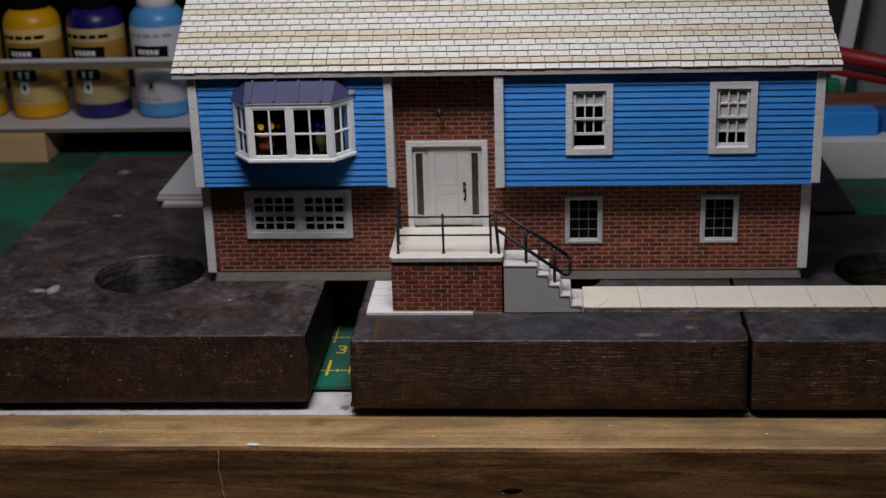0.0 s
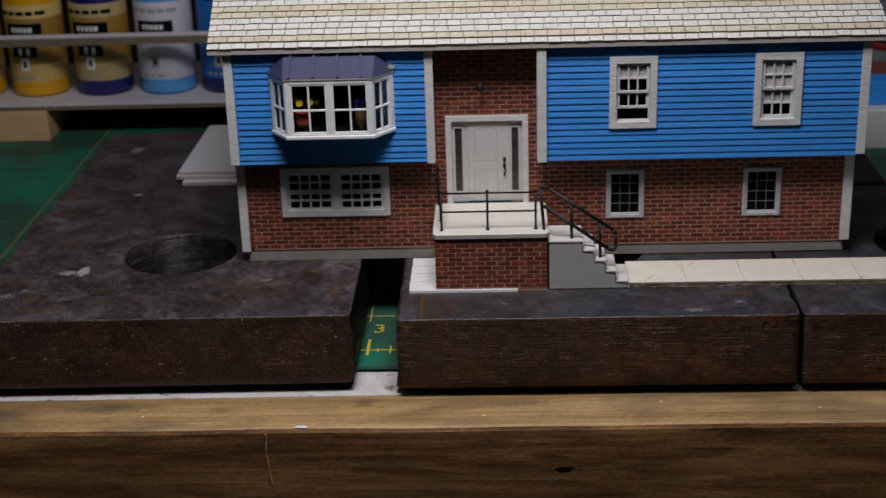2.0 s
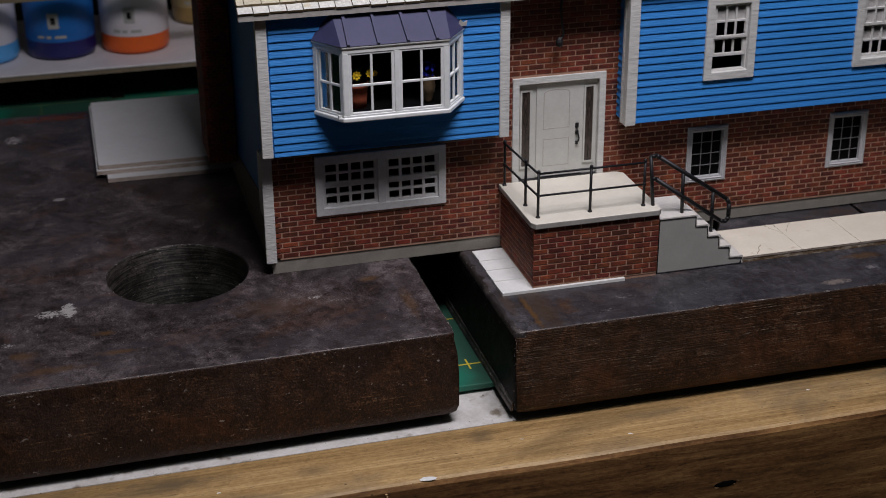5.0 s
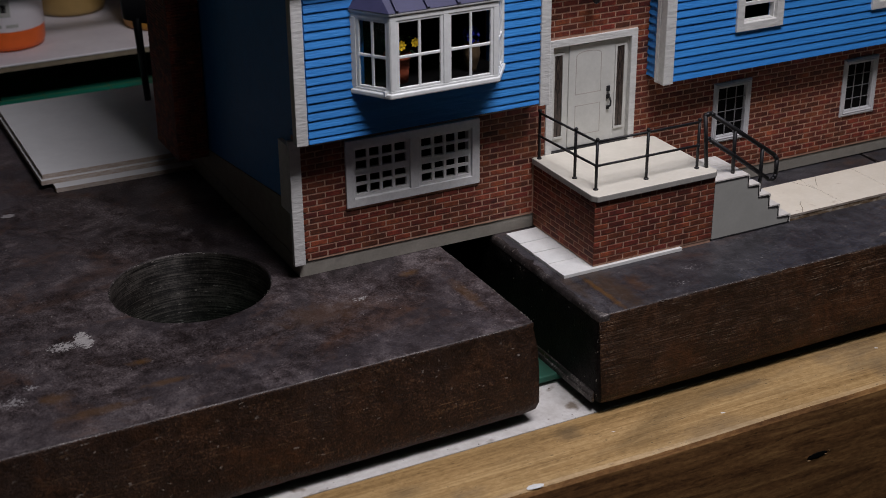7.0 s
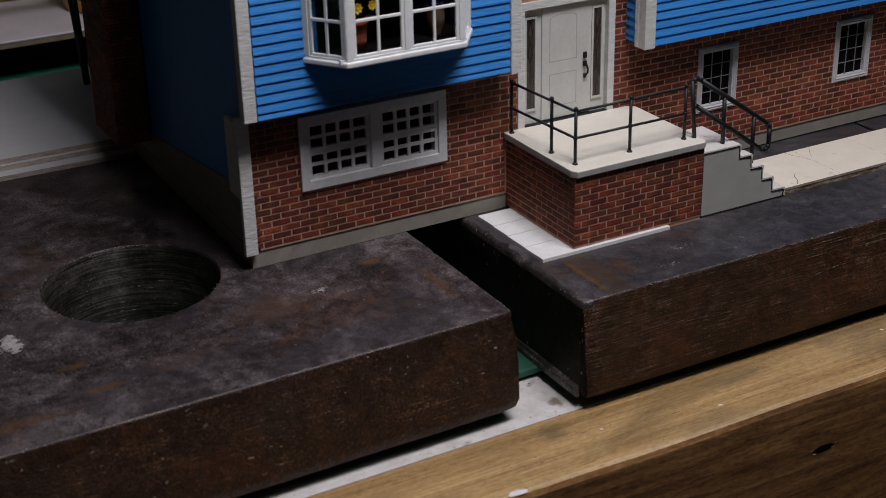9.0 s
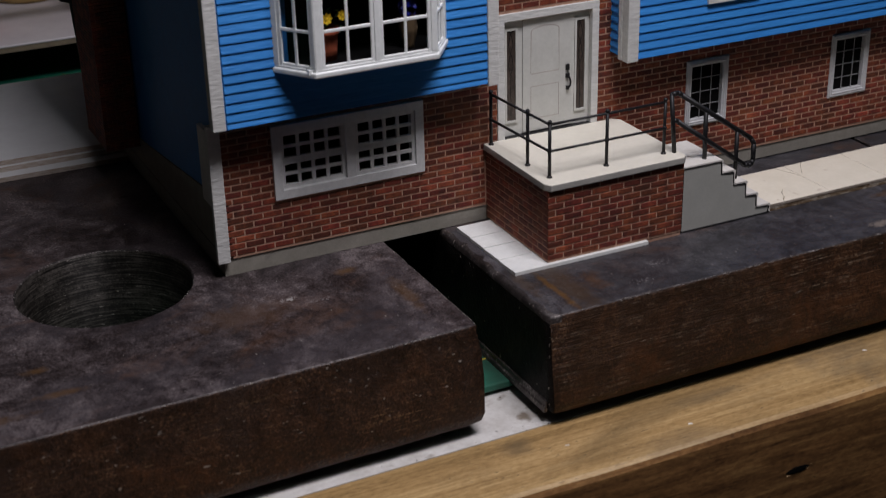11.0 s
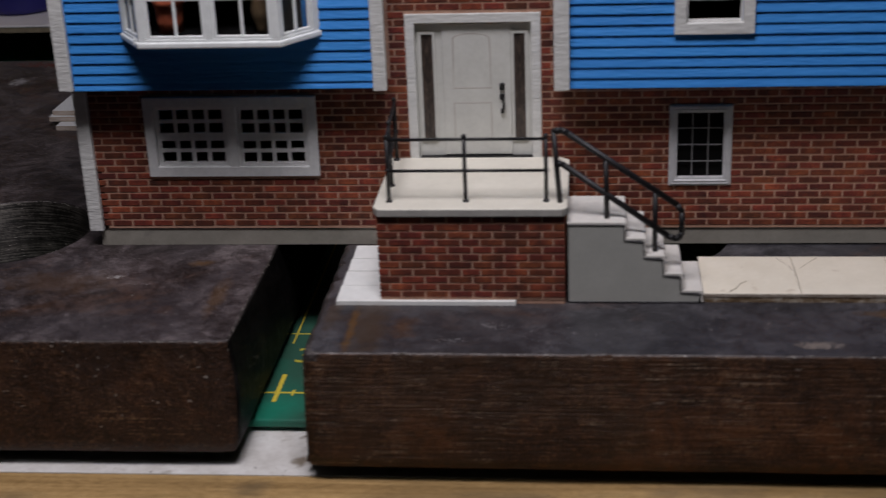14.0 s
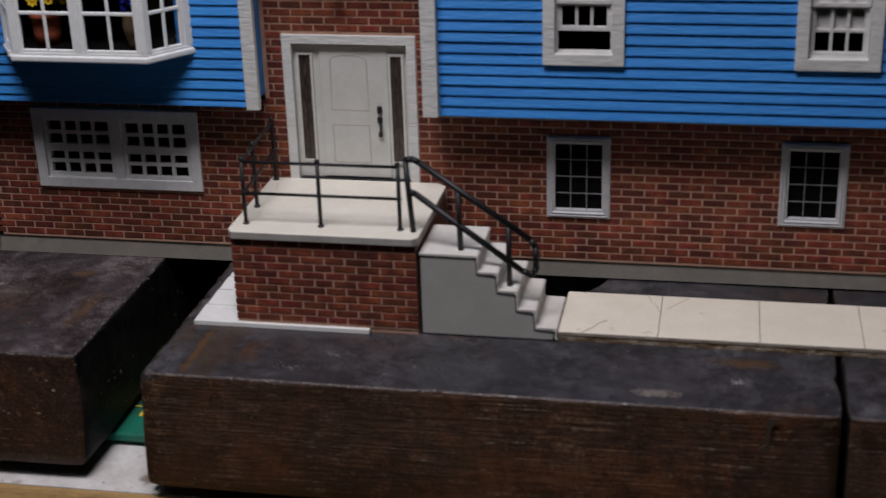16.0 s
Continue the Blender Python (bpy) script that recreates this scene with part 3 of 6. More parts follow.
# ---- room and bench ----
bm = B()
box(bm, -800, 1000, 620, 640, -800, 1300)
tagged(new("wall_back", to_mesh("wall_back", bm, PLASTER)), "dim grey plaster wall behind the bench", "wall", kind="structure")
for name, c in (("wall_left", (-820, -800, -1320, 640)), ("wall_right", (1000, 1020, -1320, 640)), ("wall_front", (-820, 1020, -1340, -1320))):
    bm = B()
    box(bm, *c, -800, 1300)
    tagged(new(name, to_mesh(name, bm, PLASTER)), "plain grey plaster wall of the workroom", "wall", kind="structure")
bm = B()
box(bm, -820, 1020, -1340, 640, 1300, 1320)
tagged(new("ceiling", to_mesh("ceiling", bm, PLASTER)), "plain workroom ceiling", "ceiling", kind="structure")
bm = B()
box(bm, -820, 1020, -1340, 640, -820, -800)
tagged(new("floor", to_mesh("floor", bm, PLASTER)), "plain workroom floor", "floor", kind="structure")

bench = thing("workbench", 100, 200, -30, "workbench with a white painted top and a worn oak front edge", "workbench")
SKEW = 0.0065   # the painted top runs slightly askew to the edging
bm = B()
prism(bm, [(-700, -58.2 - SKEW * 755), (900, -58.2 + SKEW * 845), (900, 610), (-700, 610)], "z", -60, -30)
part("benchtop", bm, WHITETOP, bench, "white painted bench top")
bm = B()
n = 160
rows = []
for i in range(n + 1):
    x = -700 + 1600 * i / n
    w = 0.5 * noise.noise((x * 0.02, 0, 0)) + 0.25 * noise.noise((x * 0.09, 3, 0))
    y0 = -83.6 + w
    c = -58.4 + SKEW * (x - 55)
    prof = [(c, -30.1), (-66, -29.9), (y0 + 2.0, -29.9), (y0 + 0.7, -30.3 + 0.2 * w), (y0 + 0.05, -31.6), (y0 - 0.1, -36), (y0, -110), (c, -110)]
    rows.append([bm.verts.new((x, py, pz)) for py, pz in prof])
for a, b in zip(rows, rows[1:]):
    for i in range(len(a)):
        j = (i + 1) % len(a)
        bm.faces.new((a[i], b[i], b[j], a[j]))
bm.faces.new(rows[0])
bm.faces.new(rows[-1][::-1])
bmesh.ops.recalc_face_normals(bm, faces=bm.faces[:])
# faces turned to the front take the darker wood
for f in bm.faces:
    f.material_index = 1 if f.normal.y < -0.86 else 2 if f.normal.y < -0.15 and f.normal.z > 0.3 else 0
edge = part("edge_board", bm, [OAK, OAKFRONT, OAKHIGHLIGHT], bench, "worn oak edging board with a knot")
for x in (-640, 840):
    for y in (-40, 560):
        bm = B()
        box(bm, x - 35, x + 35, y - 10, y + 40, -800, -60)
        part("leg", bm, OAKFRONT, bench, "square oak leg")
bm = B()
lathe(bm, 0, 0, [(0.2, -0.25), (4.4, -0.2), (4.7, 0.0), (3.6, 0.12), (0.2, 0.12)], 24)
for v in bm.verts:
    v.co = Vector((120 + v.co.x + 0.3 * math.sin(v.co.y * 3), -83.7 - v.co.z * 0.4, -47 + v.co.y * 0.27 + 0.05 * v.co.x + 0.2 * math.sin(v.co.x * 1.3)))
part("knot_rim", bm, OAKFRONT, edge, "paler raised rim of the knot")
bm = B()
lathe(bm, 0, 0, [(0.2, -0.25), (3.2, -0.2), (3.4, 0.05), (2.4, 0.4), (0.2, 0.4)], 20)
for v in bm.verts:
    v.co = Vector((120 + v.co.x * 1.15 + 0.3 * math.sin(v.co.y * 3), -83.7 - v.co.z * 0.4, -47 + v.co.y * 0.31 + 0.04 * v.co.x))
part("knot", bm, DARK, edge, "dark split knot")
bm = B()
rnd = random.Random(8)
for k in range(9):
    x, z = 120 + rnd.choice((-1, 1)) * rnd.uniform(2.4, 4.4), -47 + rnd.uniform(-0.8, 0.8)
    tube(bm, (x, -83.62, z + 0.12 * (x - 120)), (x + rnd.uniform(0.8, 2.2), -83.66, z + 0.12 * (x - 119) + rnd.uniform(-0.2, 0.3)), rnd.uniform(0.1, 0.28), 6, 0.04)
part("splinter", bm, PINE, edge, "pale splinters round the knot")
for x, y, w in ((28, -82, 2.6), (92, -75, 0.7), (155, -66, 0.6), (-30, -73, 0.6), (60, -69, 0.5), (210, -72, 0.7)):
    bm = B()
    lathe(bm, x, y, [(w * 0.8, -29.95), (w, -29.85), (w * 0.6, -29.78), (0.1, -29.76)], 9)
    for v in bm.verts:
        v.co.y = y + (v.co.y - y) * 0.4 + 0.18 * math.sin(v.co.x * 3.1)
    part("paint_fleck", bm, CARD, edge, "dried fleck of white paint")
bm = B()
rnd = random.Random(21)
x, z = 15.4, -31.8
while z > -52:
    dz = rnd.uniform(0.5, 1.3)
    w = rnd.uniform(0.14, 0.40)
    nx = x + rnd.uniform(-0.2, 0.27)
    tube(bm, (x, -83.62, z), (nx, -83.62, z - dz), w, 6, w * rnd.uniform(0.3, 1))
    x, z = nx, z - dz - rnd.uniform(0, 0.35)
part("scratch", bm, PINE, edge, "pale scratch down the edging")
bm = B()
box(bm, -700, 900, -37, 606, -30 + 0.05, -28.85)
tagged(new("underlay", to_mesh("underlay", bm, grain("underlay_brown", two((58, 50, 44), (84, 72, 62)), 120, 0.7))), "thin dark brown board under the cutting mat", "board")

mat_thing = thing("cutting_mat", 100, 150, -28.9, "dark green cutting mat with a worn yellow ruled grid", "cutting mat")
bm = B()
box(bm, -330, 560, -39.4, 560, -28.8, -26.8)
soften(bm, 0.4, 2)
sheet = part("mat_sheet", bm, MATGREEN, mat_thing)
for i in range(-14, 20):
    x = 46.0 + i * 29.2
    if -300 < x < 540:
        bm = B()
        h = 0.45 if i == -6 else 0.2
        box(bm, x - h, x + h, 0.5, 545, -26.82, -26.74)
        part("grid_line", bm, MATYELLOW if i == 0 else MATDULL if i == -6 else MATFAINT, mat_thing)
for j in range(0, 18):
    y = 6.1 + j * 30.4
    bm = B()
    box(bm, -315, 545, y - 0.2, y + 0.2, -26.83, -26.73)
    part("grid_line", bm, MATFAINT if j else MATYELLOW, mat_thing)
bm = B()
box(bm, -315, 545, -26.4, -25.8, -26.83, -26.72)
part("grid_line", bm, MATYELLOW, mat_thing, "yellow ruler line")
for i in range(-24, 40):
    x = 47.2 + i * 12.7
    if -315 < x < 545 and i != 1:
        bm = B()
        box(bm, x - 0.55, x + 0.55, -30.7, -16.7, -26.84, -26.70)
        part("ruler_tick", bm, MATYELLOW, mat_thing)
        for u, h in ((0.30, 1.4), (0.68, 3.3)):
            bm = B()
            box(bm, x + 12.7 * u - 0.28, x + 12.7 * u + 0.28, -26.1 - h, -26.1 + h, -26.84, -26.71)
            part("ruler_tick", bm, MATYELLOW, mat_thing)
for word, x in (("3", 46.4),):
    cu = bpy.data.curves.new("digit", "FONT")
    cu.body, cu.size, cu.extrude = word, 10.0 * MM, 0.02 * MM
    tmp = new("digit_curve", cu)
    bpy.context.view_layer.update()
    me = bpy.data.meshes.new_from_object(tmp.evaluated_get(bpy.context.evaluated_depsgraph_get()))
    bpy.data.objects.remove(tmp)
    me.materials.append(MATDIGIT)
    ob = new("digit", me)
    ob.parent = mat_thing
    ob.matrix_basis = Matrix.Translation(Vector((x + 1.1, -10.1, -26.72)) * MM - mat_thing.location) @ Matrix.Diagonal((1.12, 1.12, 1, 1))

# ---- steel blocks ----


def steel_block(x0, x1, y0, y1, label, hole=True, drop=0.0, seed=0, bore=(0.0, 0.0), foot=0.0, turn=0.0, flare=0.0, top=None, wear=0.0, face=None):
    """A thick plate with rounded corners and a wide bore through its middle."""
    cx, cy, hx, hy, r, N = (x0 + x1) / 2, (y0 + y1) / 2, (x1 - x0) / 2, (y1 - y0) / 2, 22.3, 256
    ob = thing("steel_block", cx, cy, -26.9, label, "steel block", "steel blocks under the model")
    bm = B()
    levels = [(-26.9, 0.8 - foot), (-26.5, -0.6 - foot), (-25.6, -1.5 - foot), (-23.4, -2.2 - 0.6 * foot), (-14, -1.5), (-7, -0.7), (-2.0, 0.0), (-0.75, 0.0), (-0.2, 0.14), (0.0, 0.55)]

    def rim(i):
        a = 2 * math.pi * i / N + math.pi / 4
        # a square walk in even steps of angle, stretched to the plate
        c, s = math.cos(a), math.sin(a)
        k = 1 / max(abs(c), abs(s))
        u, v = c * k, s * k
        return u, v

    corner = 0.9 if flare else 1.2
    rings = []
    for z, inset in levels:
        ring = []
        for i in range(N):
            u, v = rim(i)
            ix = {-26.9: 2.2, -26.5: 0.9, -25.6: 0.0, -23.4: -0.9, -14: -1.1, -7: -0.8}.get(z, inset) if flare else max(inset, 0.6 if z < -26 else 0.2 if z < -25 else 0.0)
            px, py = u * (hx - ix), v * (hy - inset)
            ex, ey = max(0, abs(px) - (hx - ix - corner)), max(0, abs(py) - (hy - inset - corner))
            d = math.hypot(ex, ey)
            if d > corner:
                px -= math.copysign(ex - ex * corner / d, px)
                py -= math.copysign(ey - ey * corner / d, py)
            chip = max(0.0, noise.noise((px * 0.9 + seed, py * 0.9, 7.0)) - 0.25) * (1.6 if z > -0.5 else 0.5 if z > -1 else 0)
            if wear and u < -0.97 and z > -3:
                px += wear * {-2.0: 0.15, -0.75: 0.5, -0.2: 1.0, 0.0: 1.7}[z] * (0.3 + 1.0 * max(0.0, noise.noise((py * 0.35, z * 0.5, seed + 3.0)) + 0.25))
            px, py = px * (1 - chip / hx), py * (1 - chip / hy)
            wob = 0.16 * noise.noise((px * 0.07 + seed, py * 0.07, z * 0.15)) + 0.12 * noise.noise((px * 0.4, py * 0.4 + seed, z * 0.4))
            ring.append(bm.verts.new((cx + px * (1 + wob / hx), cy + py * (1 + wob / hy) + turn * px, z + drop + (0.1 * wob if z > -1 else 0))))
        rings.append(ring)
    for a, b in zip(rings, rings[1:]):
        for i in range(N):
            j = (i + 1) % N
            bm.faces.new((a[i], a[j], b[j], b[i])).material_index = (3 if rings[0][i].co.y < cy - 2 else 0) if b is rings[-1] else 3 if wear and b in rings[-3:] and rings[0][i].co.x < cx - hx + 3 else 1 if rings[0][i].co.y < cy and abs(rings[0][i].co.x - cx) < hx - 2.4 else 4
    if hole:
        inner = []
        for z, rad in ((0.0, r + 0.45), (-0.3, r + 0.1), (-0.8, r), (-13, r), (-26.4, r), (-26.9, r + 0.4)):
            inner.append([bm.verts.new((cx + bore[0] + rad * math.cos(2 * math.pi * i / N + math.pi / 4), cy + bore[1] + rad * math.sin(2 * math.pi * i / N + math.pi / 4), z + drop)) for i in range(N)])
        for i in range(N):
            j = (i + 1) % N
            bm.faces.new((rings[-1][i], rings[-1][j], inner[0][j], inner[0][i])).material_index = 0
            bm.faces.new((rings[0][j], rings[0][i], inner[-1][i], inner[-1][j])).material_index = 1
            for a, b in zip(inner, inner[1:]):
                bm.faces.new((a[i], a[j], b[j], b[i])).material_index = 3 if a is inner[0] else 2
    else:
        bm.faces.new(rings[-1]).material_index = 0
        bm.faces.new(rings[0][::-1]).material_index = 1
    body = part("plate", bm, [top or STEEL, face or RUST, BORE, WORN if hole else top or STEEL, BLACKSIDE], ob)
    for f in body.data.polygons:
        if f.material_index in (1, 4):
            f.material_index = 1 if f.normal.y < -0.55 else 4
        f.use_smooth = f.material_index != 0 or abs(f.normal.z) < 0.9
    return ob


BLOCK = "blackened steel block with rusty sides and a wide bore"
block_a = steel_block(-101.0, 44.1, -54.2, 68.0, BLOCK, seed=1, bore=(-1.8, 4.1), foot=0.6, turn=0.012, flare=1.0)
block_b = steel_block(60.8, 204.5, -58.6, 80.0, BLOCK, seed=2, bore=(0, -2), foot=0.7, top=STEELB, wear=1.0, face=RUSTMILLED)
# lip in the paler edge steel, which paints its thin highlight line
bm = B()
prism(bm, [(60.0, -26.85), (60.9, -26.85), (60.9, -23.6), (60.5, -23.9), (60.5, -25.2), (60.15, -25.6)], "y", -57.6, 78)
part("bottom_lip", bm, WORN, block_b, "bottom lip of the side with a painted highlight line")
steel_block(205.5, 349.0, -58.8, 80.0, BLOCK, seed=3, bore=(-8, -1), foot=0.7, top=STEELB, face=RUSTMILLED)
block_c = steel_block(-101.0, 42.0, 68.5, 186.0, "blackened steel block with a rusty back edge", False, -0.6, seed=4, turn=0.012)
steel_block(127.0, 270.5, 86.5, 226.0, "blackened steel block behind the model house", False, -0.6, seed=5)


def smear(x, y, w, h, parent, seed, count=70, size=(0.08, 0.62), mat=None, label="smear of dried pale paint", name="paint_smear", lean=0.0, square=False):
    """Dried paint or rust: many thin uneven flakes, thinning out towards the rim."""
    rnd = random.Random(seed)
    bm = B()
    for i in range(count):
        a, d = rnd.uniform(0, 6.28), rnd.random() ** 0.7
        if square:
            a, d = rnd.uniform(-1, 1), rnd.uniform(-1, 1)
        fx, fy, r = (x + w * a + lean * h * d, y + h * d, rnd.uniform(*size)) if square else (x + w * d * math.cos(a) + lean * h * d * math.sin(a), y + h * d * math.sin(a), rnd.uniform(*size) * (1.1 - 0.6 * d))
        m = rnd.randint(6, 9)
        top = [bm.verts.new((fx + r * rnd.uniform(0.5, 1.4) * math.cos(6.283 * k / m) * 1.4, fy + r * rnd.uniform(0.5, 1.3) * math.sin(6.283 * k / m), 0.02 + i * 0.00012)) for k in range(m)]
        mid = bm.verts.new((fx, fy, 0.05 + i * 0.00012))
        for k in range(m):
            bm.faces.new((top[k], top[(k + 1) % m], mid))
    return part(name, bm, mat or PALEPAINT, parent, label, smooth=True)


WHITEPAINT = grain("dried_white_paint", two((138, 134, 132), (188, 185, 182)), 600, 0.6, bump=0.5)
PALEPAINT = grain("dried_grey_paint", two((112, 108, 108), (160, 156, 156)), 600, 0.7)
SCAR = grain("rust_scar", two((58, 49, 44), (76, 63, 53)), 500, 0.7, bump=0.5)
RUSTRED = grain("rust_red", two((84, 42, 36), (112, 60, 50)), 400, 0.75, bump=0.5)
ASH = grain("bared_scale_grey", two((92, 84, 80), (132, 122, 114)), 500, 0.55, bump=0.4)
smear(-65.2, -7.0, 2.3, 5.0, block_a, 5, 380, (0.10, 0.5), WHITEPAINT)
smear(-70.8, -8.4, 4.6, 2.8, block_a, 15, 230, (0.05, 0.36), WHITEPAINT)
smear(-63.6, -8.6, 0.9, 0.7, block_a, 19, 60, (0.08, 0.35), WHITEPAINT)
smear(-88.4, -31.0, 3.6, 3.0, block_a, 17, 90, (0.06, 0.4))
smear(-83.1, -26.0, 2.0, 2.0, block_a, 18, 40, (0.06, 0.35))
smear(8.6, -18.8, 2.4, 1.1, block_a, 6, 60, (0.06, 0.28), WHITEPAINT)
smear(15, -23, 5, 1.5, block_a, 16, 30, (0.05, 0.2))
smear(168.5, -53.4, 5.2, 2.0, block_b, 45, 220, (0.1, 0.45), ASH, "pale scuffed patch at the edge", "paint_smear")
smear(184.7, -46.6, 2.0, 1.3, block_b, 46, 50, (0.08, 0.3))
for x, y, w, h, seed, c in ((91.8, -52, 4, 2.4, 47, 30), (100.2, -44.9, 5, 2.6, 48, 34), (118, -49, 14, 5, 49, 30), (150, -46, 14, 6, 50, 22)):
    smear(x, y, w, h, block_b, seed, c, (0.05, 0.22), PALEPAINT, "scatter of pale paint specks")
bm = B()
prism(bm, [(190.2, -0.9), (192.4, -0.7), (192.0, -2.0), (191.1, -2.4), (190.9, -7.6), (189.2, -8.6), (189.0, -7.6), (190.1, -6.6)], "y", -59.45, -59.2)
part("gouge", bm, SCAR, block_b, "gouge in the rusty face")
for x, y, w, h, seed, c, mat, name, lab in ((-65.4, 86.8, 1.9, 1.5, 61, 50, PALEPAINT, "paint_smear", "fleck of pale paint"), (-81, 155.8, 3.6, 4.5, 62, 80, PALEPAINT, "paint_smear", "fleck of pale paint"),
                                            (-66, 179, 26, 4.5, 64, 400, RUSTRED, "rust_bloom", "reddish rust along the back edge")):
    ob = smear(x, y, w, h, block_c, seed, c, (0.15, 0.9), mat, lab, name)
    ob.location.z -= 0.0006
BRIGHT = grain("bared_bright_steel", two((150, 144, 138), (206, 200, 194)), 600, 0.4, metal=0.5, bump=0.3)


def chips(points, count, seed, parent):
    """Bright nicks where an edge of the plate is worn to bare metal; points: the edge as a polyline."""
    rnd = random.Random(seed)
    pts = [Vector(p) for p in points]
    bm = B()
    for _ in range(count):
        k = rnd.randrange(len(pts) - 1)
        d = pts[k + 1] - pts[k]
        if noise.noise(((pts[k] + d * 0.5).x * 0.05, (pts[k] + d * 0.5).y * 0.05, seed)) < -0.15 and rnd.random() < 0.7:
            continue
        c = pts[k] + d * rnd.random() + Vector((rnd.gauss(0, 0.12), rnd.gauss(0, 0.16), rnd.gauss(-0.02, 0.08)))
        half = d.normalized() * rnd.uniform(0.06, 0.4) * (2.2 if rnd.random() < 0.15 else 1.0)
        tube(bm, c - half, c + half, rnd.uniform(0.03, 0.11), 5, rnd.uniform(0.02, 0.08))
    part("worn_edge", bm, BRIGHT, parent, "bright nicks along a worn edge")["kind"] = "stuff"


def along(p, q, n):
    return [tuple(a + (b - a) * k / n for a, b in zip(p, q)) for k in range(n + 1)]


chips(along((-96, -54.85, -0.12), (43.4, -53.2, -0.12), 40), 170, 71, block_a)
chips(along((43.75, -52.6, -0.12), (43.4, 0, -0.12), 20), 90, 72, block_a)
chips(along((62.6, -58.3, -0.12), (203.6, -58.3, -0.12), 40), 230, 73, block_b)
chips(along((63.0, -57.6, -0.5), (63.0, -8, -0.5), 20), 110, 74, block_b)
chips(along((61.2, -58.4, -2), (61.0, -58.5, -25), 10), 26, 75, block_b)
chips([(-30.25 + 22.5 * math.cos(radians(a)), 11.0 + 22.5 * math.sin(radians(a)), -0.15) for a in range(50, 176, 6)], 90, 76, block_a)
chips([(-30.25 + 22.5 * math.cos(radians(a)), 11.0 + 22.5 * math.sin(radians(a)), -0.15) for a in range(180, 340, 8)], 26, 77, block_a)
rnd = random.Random(9)
bm = B()
for _ in range(160):
    x, y = rnd.uniform(-95, 42), rnd.uniform(-53, 66)
    if math.hypot(x + 29.3, y - 11) < 23 or (x > -4 and y > -1):
        continue
    r = rnd.uniform(0.05, 0.14)
    box(bm, x - r, x + r, y - r * 0.7, y + r * 0.7, 0.0, 0.1)
part("dust", bm, grain("dust_pale", two((120, 116, 110), (170, 166, 160)), 600, 0.8), block_a, "pale specks of dust")["kind"] = "stuff"

# ---- the model house ----
house = thing("model_house", 116, 55, 0, "scale model raised ranch house, blue siding over red brick", "model house")
X0, X1, BACK = -0.5, 232.5, 112.0
YU, YB = -6.2, 1.2          # siding sheathing front, brick backing front
ZE, ZS = 86.0, 42.3         # eave and bottom of the siding
UW = [(142.9, 154.9, 56.8, 79.0), (196.2, 208.2, 56.8, 79.2)]
GW = [(141.6, 152.7, 17.4, 33.7), (194.0, 205.1, 17.4, 33.7)]
GWL = [(15.9, 54.1, 20.5, 36.6)]
DOOR = [(80.6, 108.0, 22.4, 55.6)]
BAYHOLE = [(17.5, 56.0, 56.2, 76.2)]

bm = B()
prism(bm, [(X0 - 0.4, 0.0), (X1 - 0.4, 0.6), (X1 - 0.4, 5.25), (X0 - 0.4, 5.1)], "y", 1.6, BACK)
part("foundation", bm, CONCRETE, house, "grey painted foundation strip")

bm = B()
pierced(bm, X0, X1, YB, YB + 3, 4.7, ZS, GWL + GW + DOOR)
pierced(bm, 60, 130, YB, YB + 3, ZS, ZE + 1, DOOR)
brickwall = part("brick_wall", bm, MORTAR, house, "red brick front wall with pale mortar")

bm = B()
pierced(bm, X0, 73.6, YU, YU + 2.6, ZS, ZE + 1, BAYHOLE)
box(bm, 71.6, 73.6, YU + 2.6, YB, ZS, ZE + 1)
box(bm, X0, 73.6, YU + 2.6, YB + 3, ZS, ZS + 1.5)
wall_l = part("upper_wall", bm, BLUE, house, "blue clapboard wall beside the entrance")
bm = B()
pierced(bm, 114.6, X1 + 2, YU, YU + 2.6, ZS, ZE + 1, UW)
box(bm, 114.6, 116.6, YU + 2.6, YB, ZS, ZE + 1)
box(bm, 114.6, X1, YU + 2.6, YB + 3, ZS, ZS + 1.5)
wall_r = part("upper_wall", bm, BLUE, house, "blue clapboard wall with two windows")

# side and back walls: blue siding over a graded concrete wall
bm = B()
prism(bm, [(YB, 4.7), (BACK, 2.5), (BACK, 9.5), (75, 12.8), (13, 20.2), (YB, 20.4)], "x", X0 - 0.2, X0 + 2)
part("side_foundation", bm, CONCRETE, house, "grey side foundation with a sloping top")
for name, x0, x1 in (("side_wall", X0 + 0.2, X0 + 2.6), ("side_wall", X1 - 2.6, X1 - 0.2)):
    bm = B()
    low = [(YB + 0.2, 20.4), (13, 20.2), (75, 12.8), (BACK, 9.5)] if x0 < 100 else [(YB + 0.2, 4.7), (BACK, 4.7)]
    prism(bm, low + [(BACK, ZE), (52.0, 127.0), (YU + 0.2, ZE + 0.5), (YU + 0.2, ZS), (YB + 0.2, ZS)], "x", x0, x1)
    part(name, bm, BLUE, house, "blue painted side wall")
bm = B()
box(bm, X0, X1, BACK - 2, BACK, 4.7, ZE)
part("back_wall", bm, BLUE, house)
# inside floors and partitions, black so the unlit rooms stay dark
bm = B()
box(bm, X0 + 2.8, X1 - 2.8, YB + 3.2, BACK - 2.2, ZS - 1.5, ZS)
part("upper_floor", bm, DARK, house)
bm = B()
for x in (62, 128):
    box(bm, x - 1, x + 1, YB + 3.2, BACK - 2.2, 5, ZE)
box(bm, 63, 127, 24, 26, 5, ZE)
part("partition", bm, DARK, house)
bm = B()
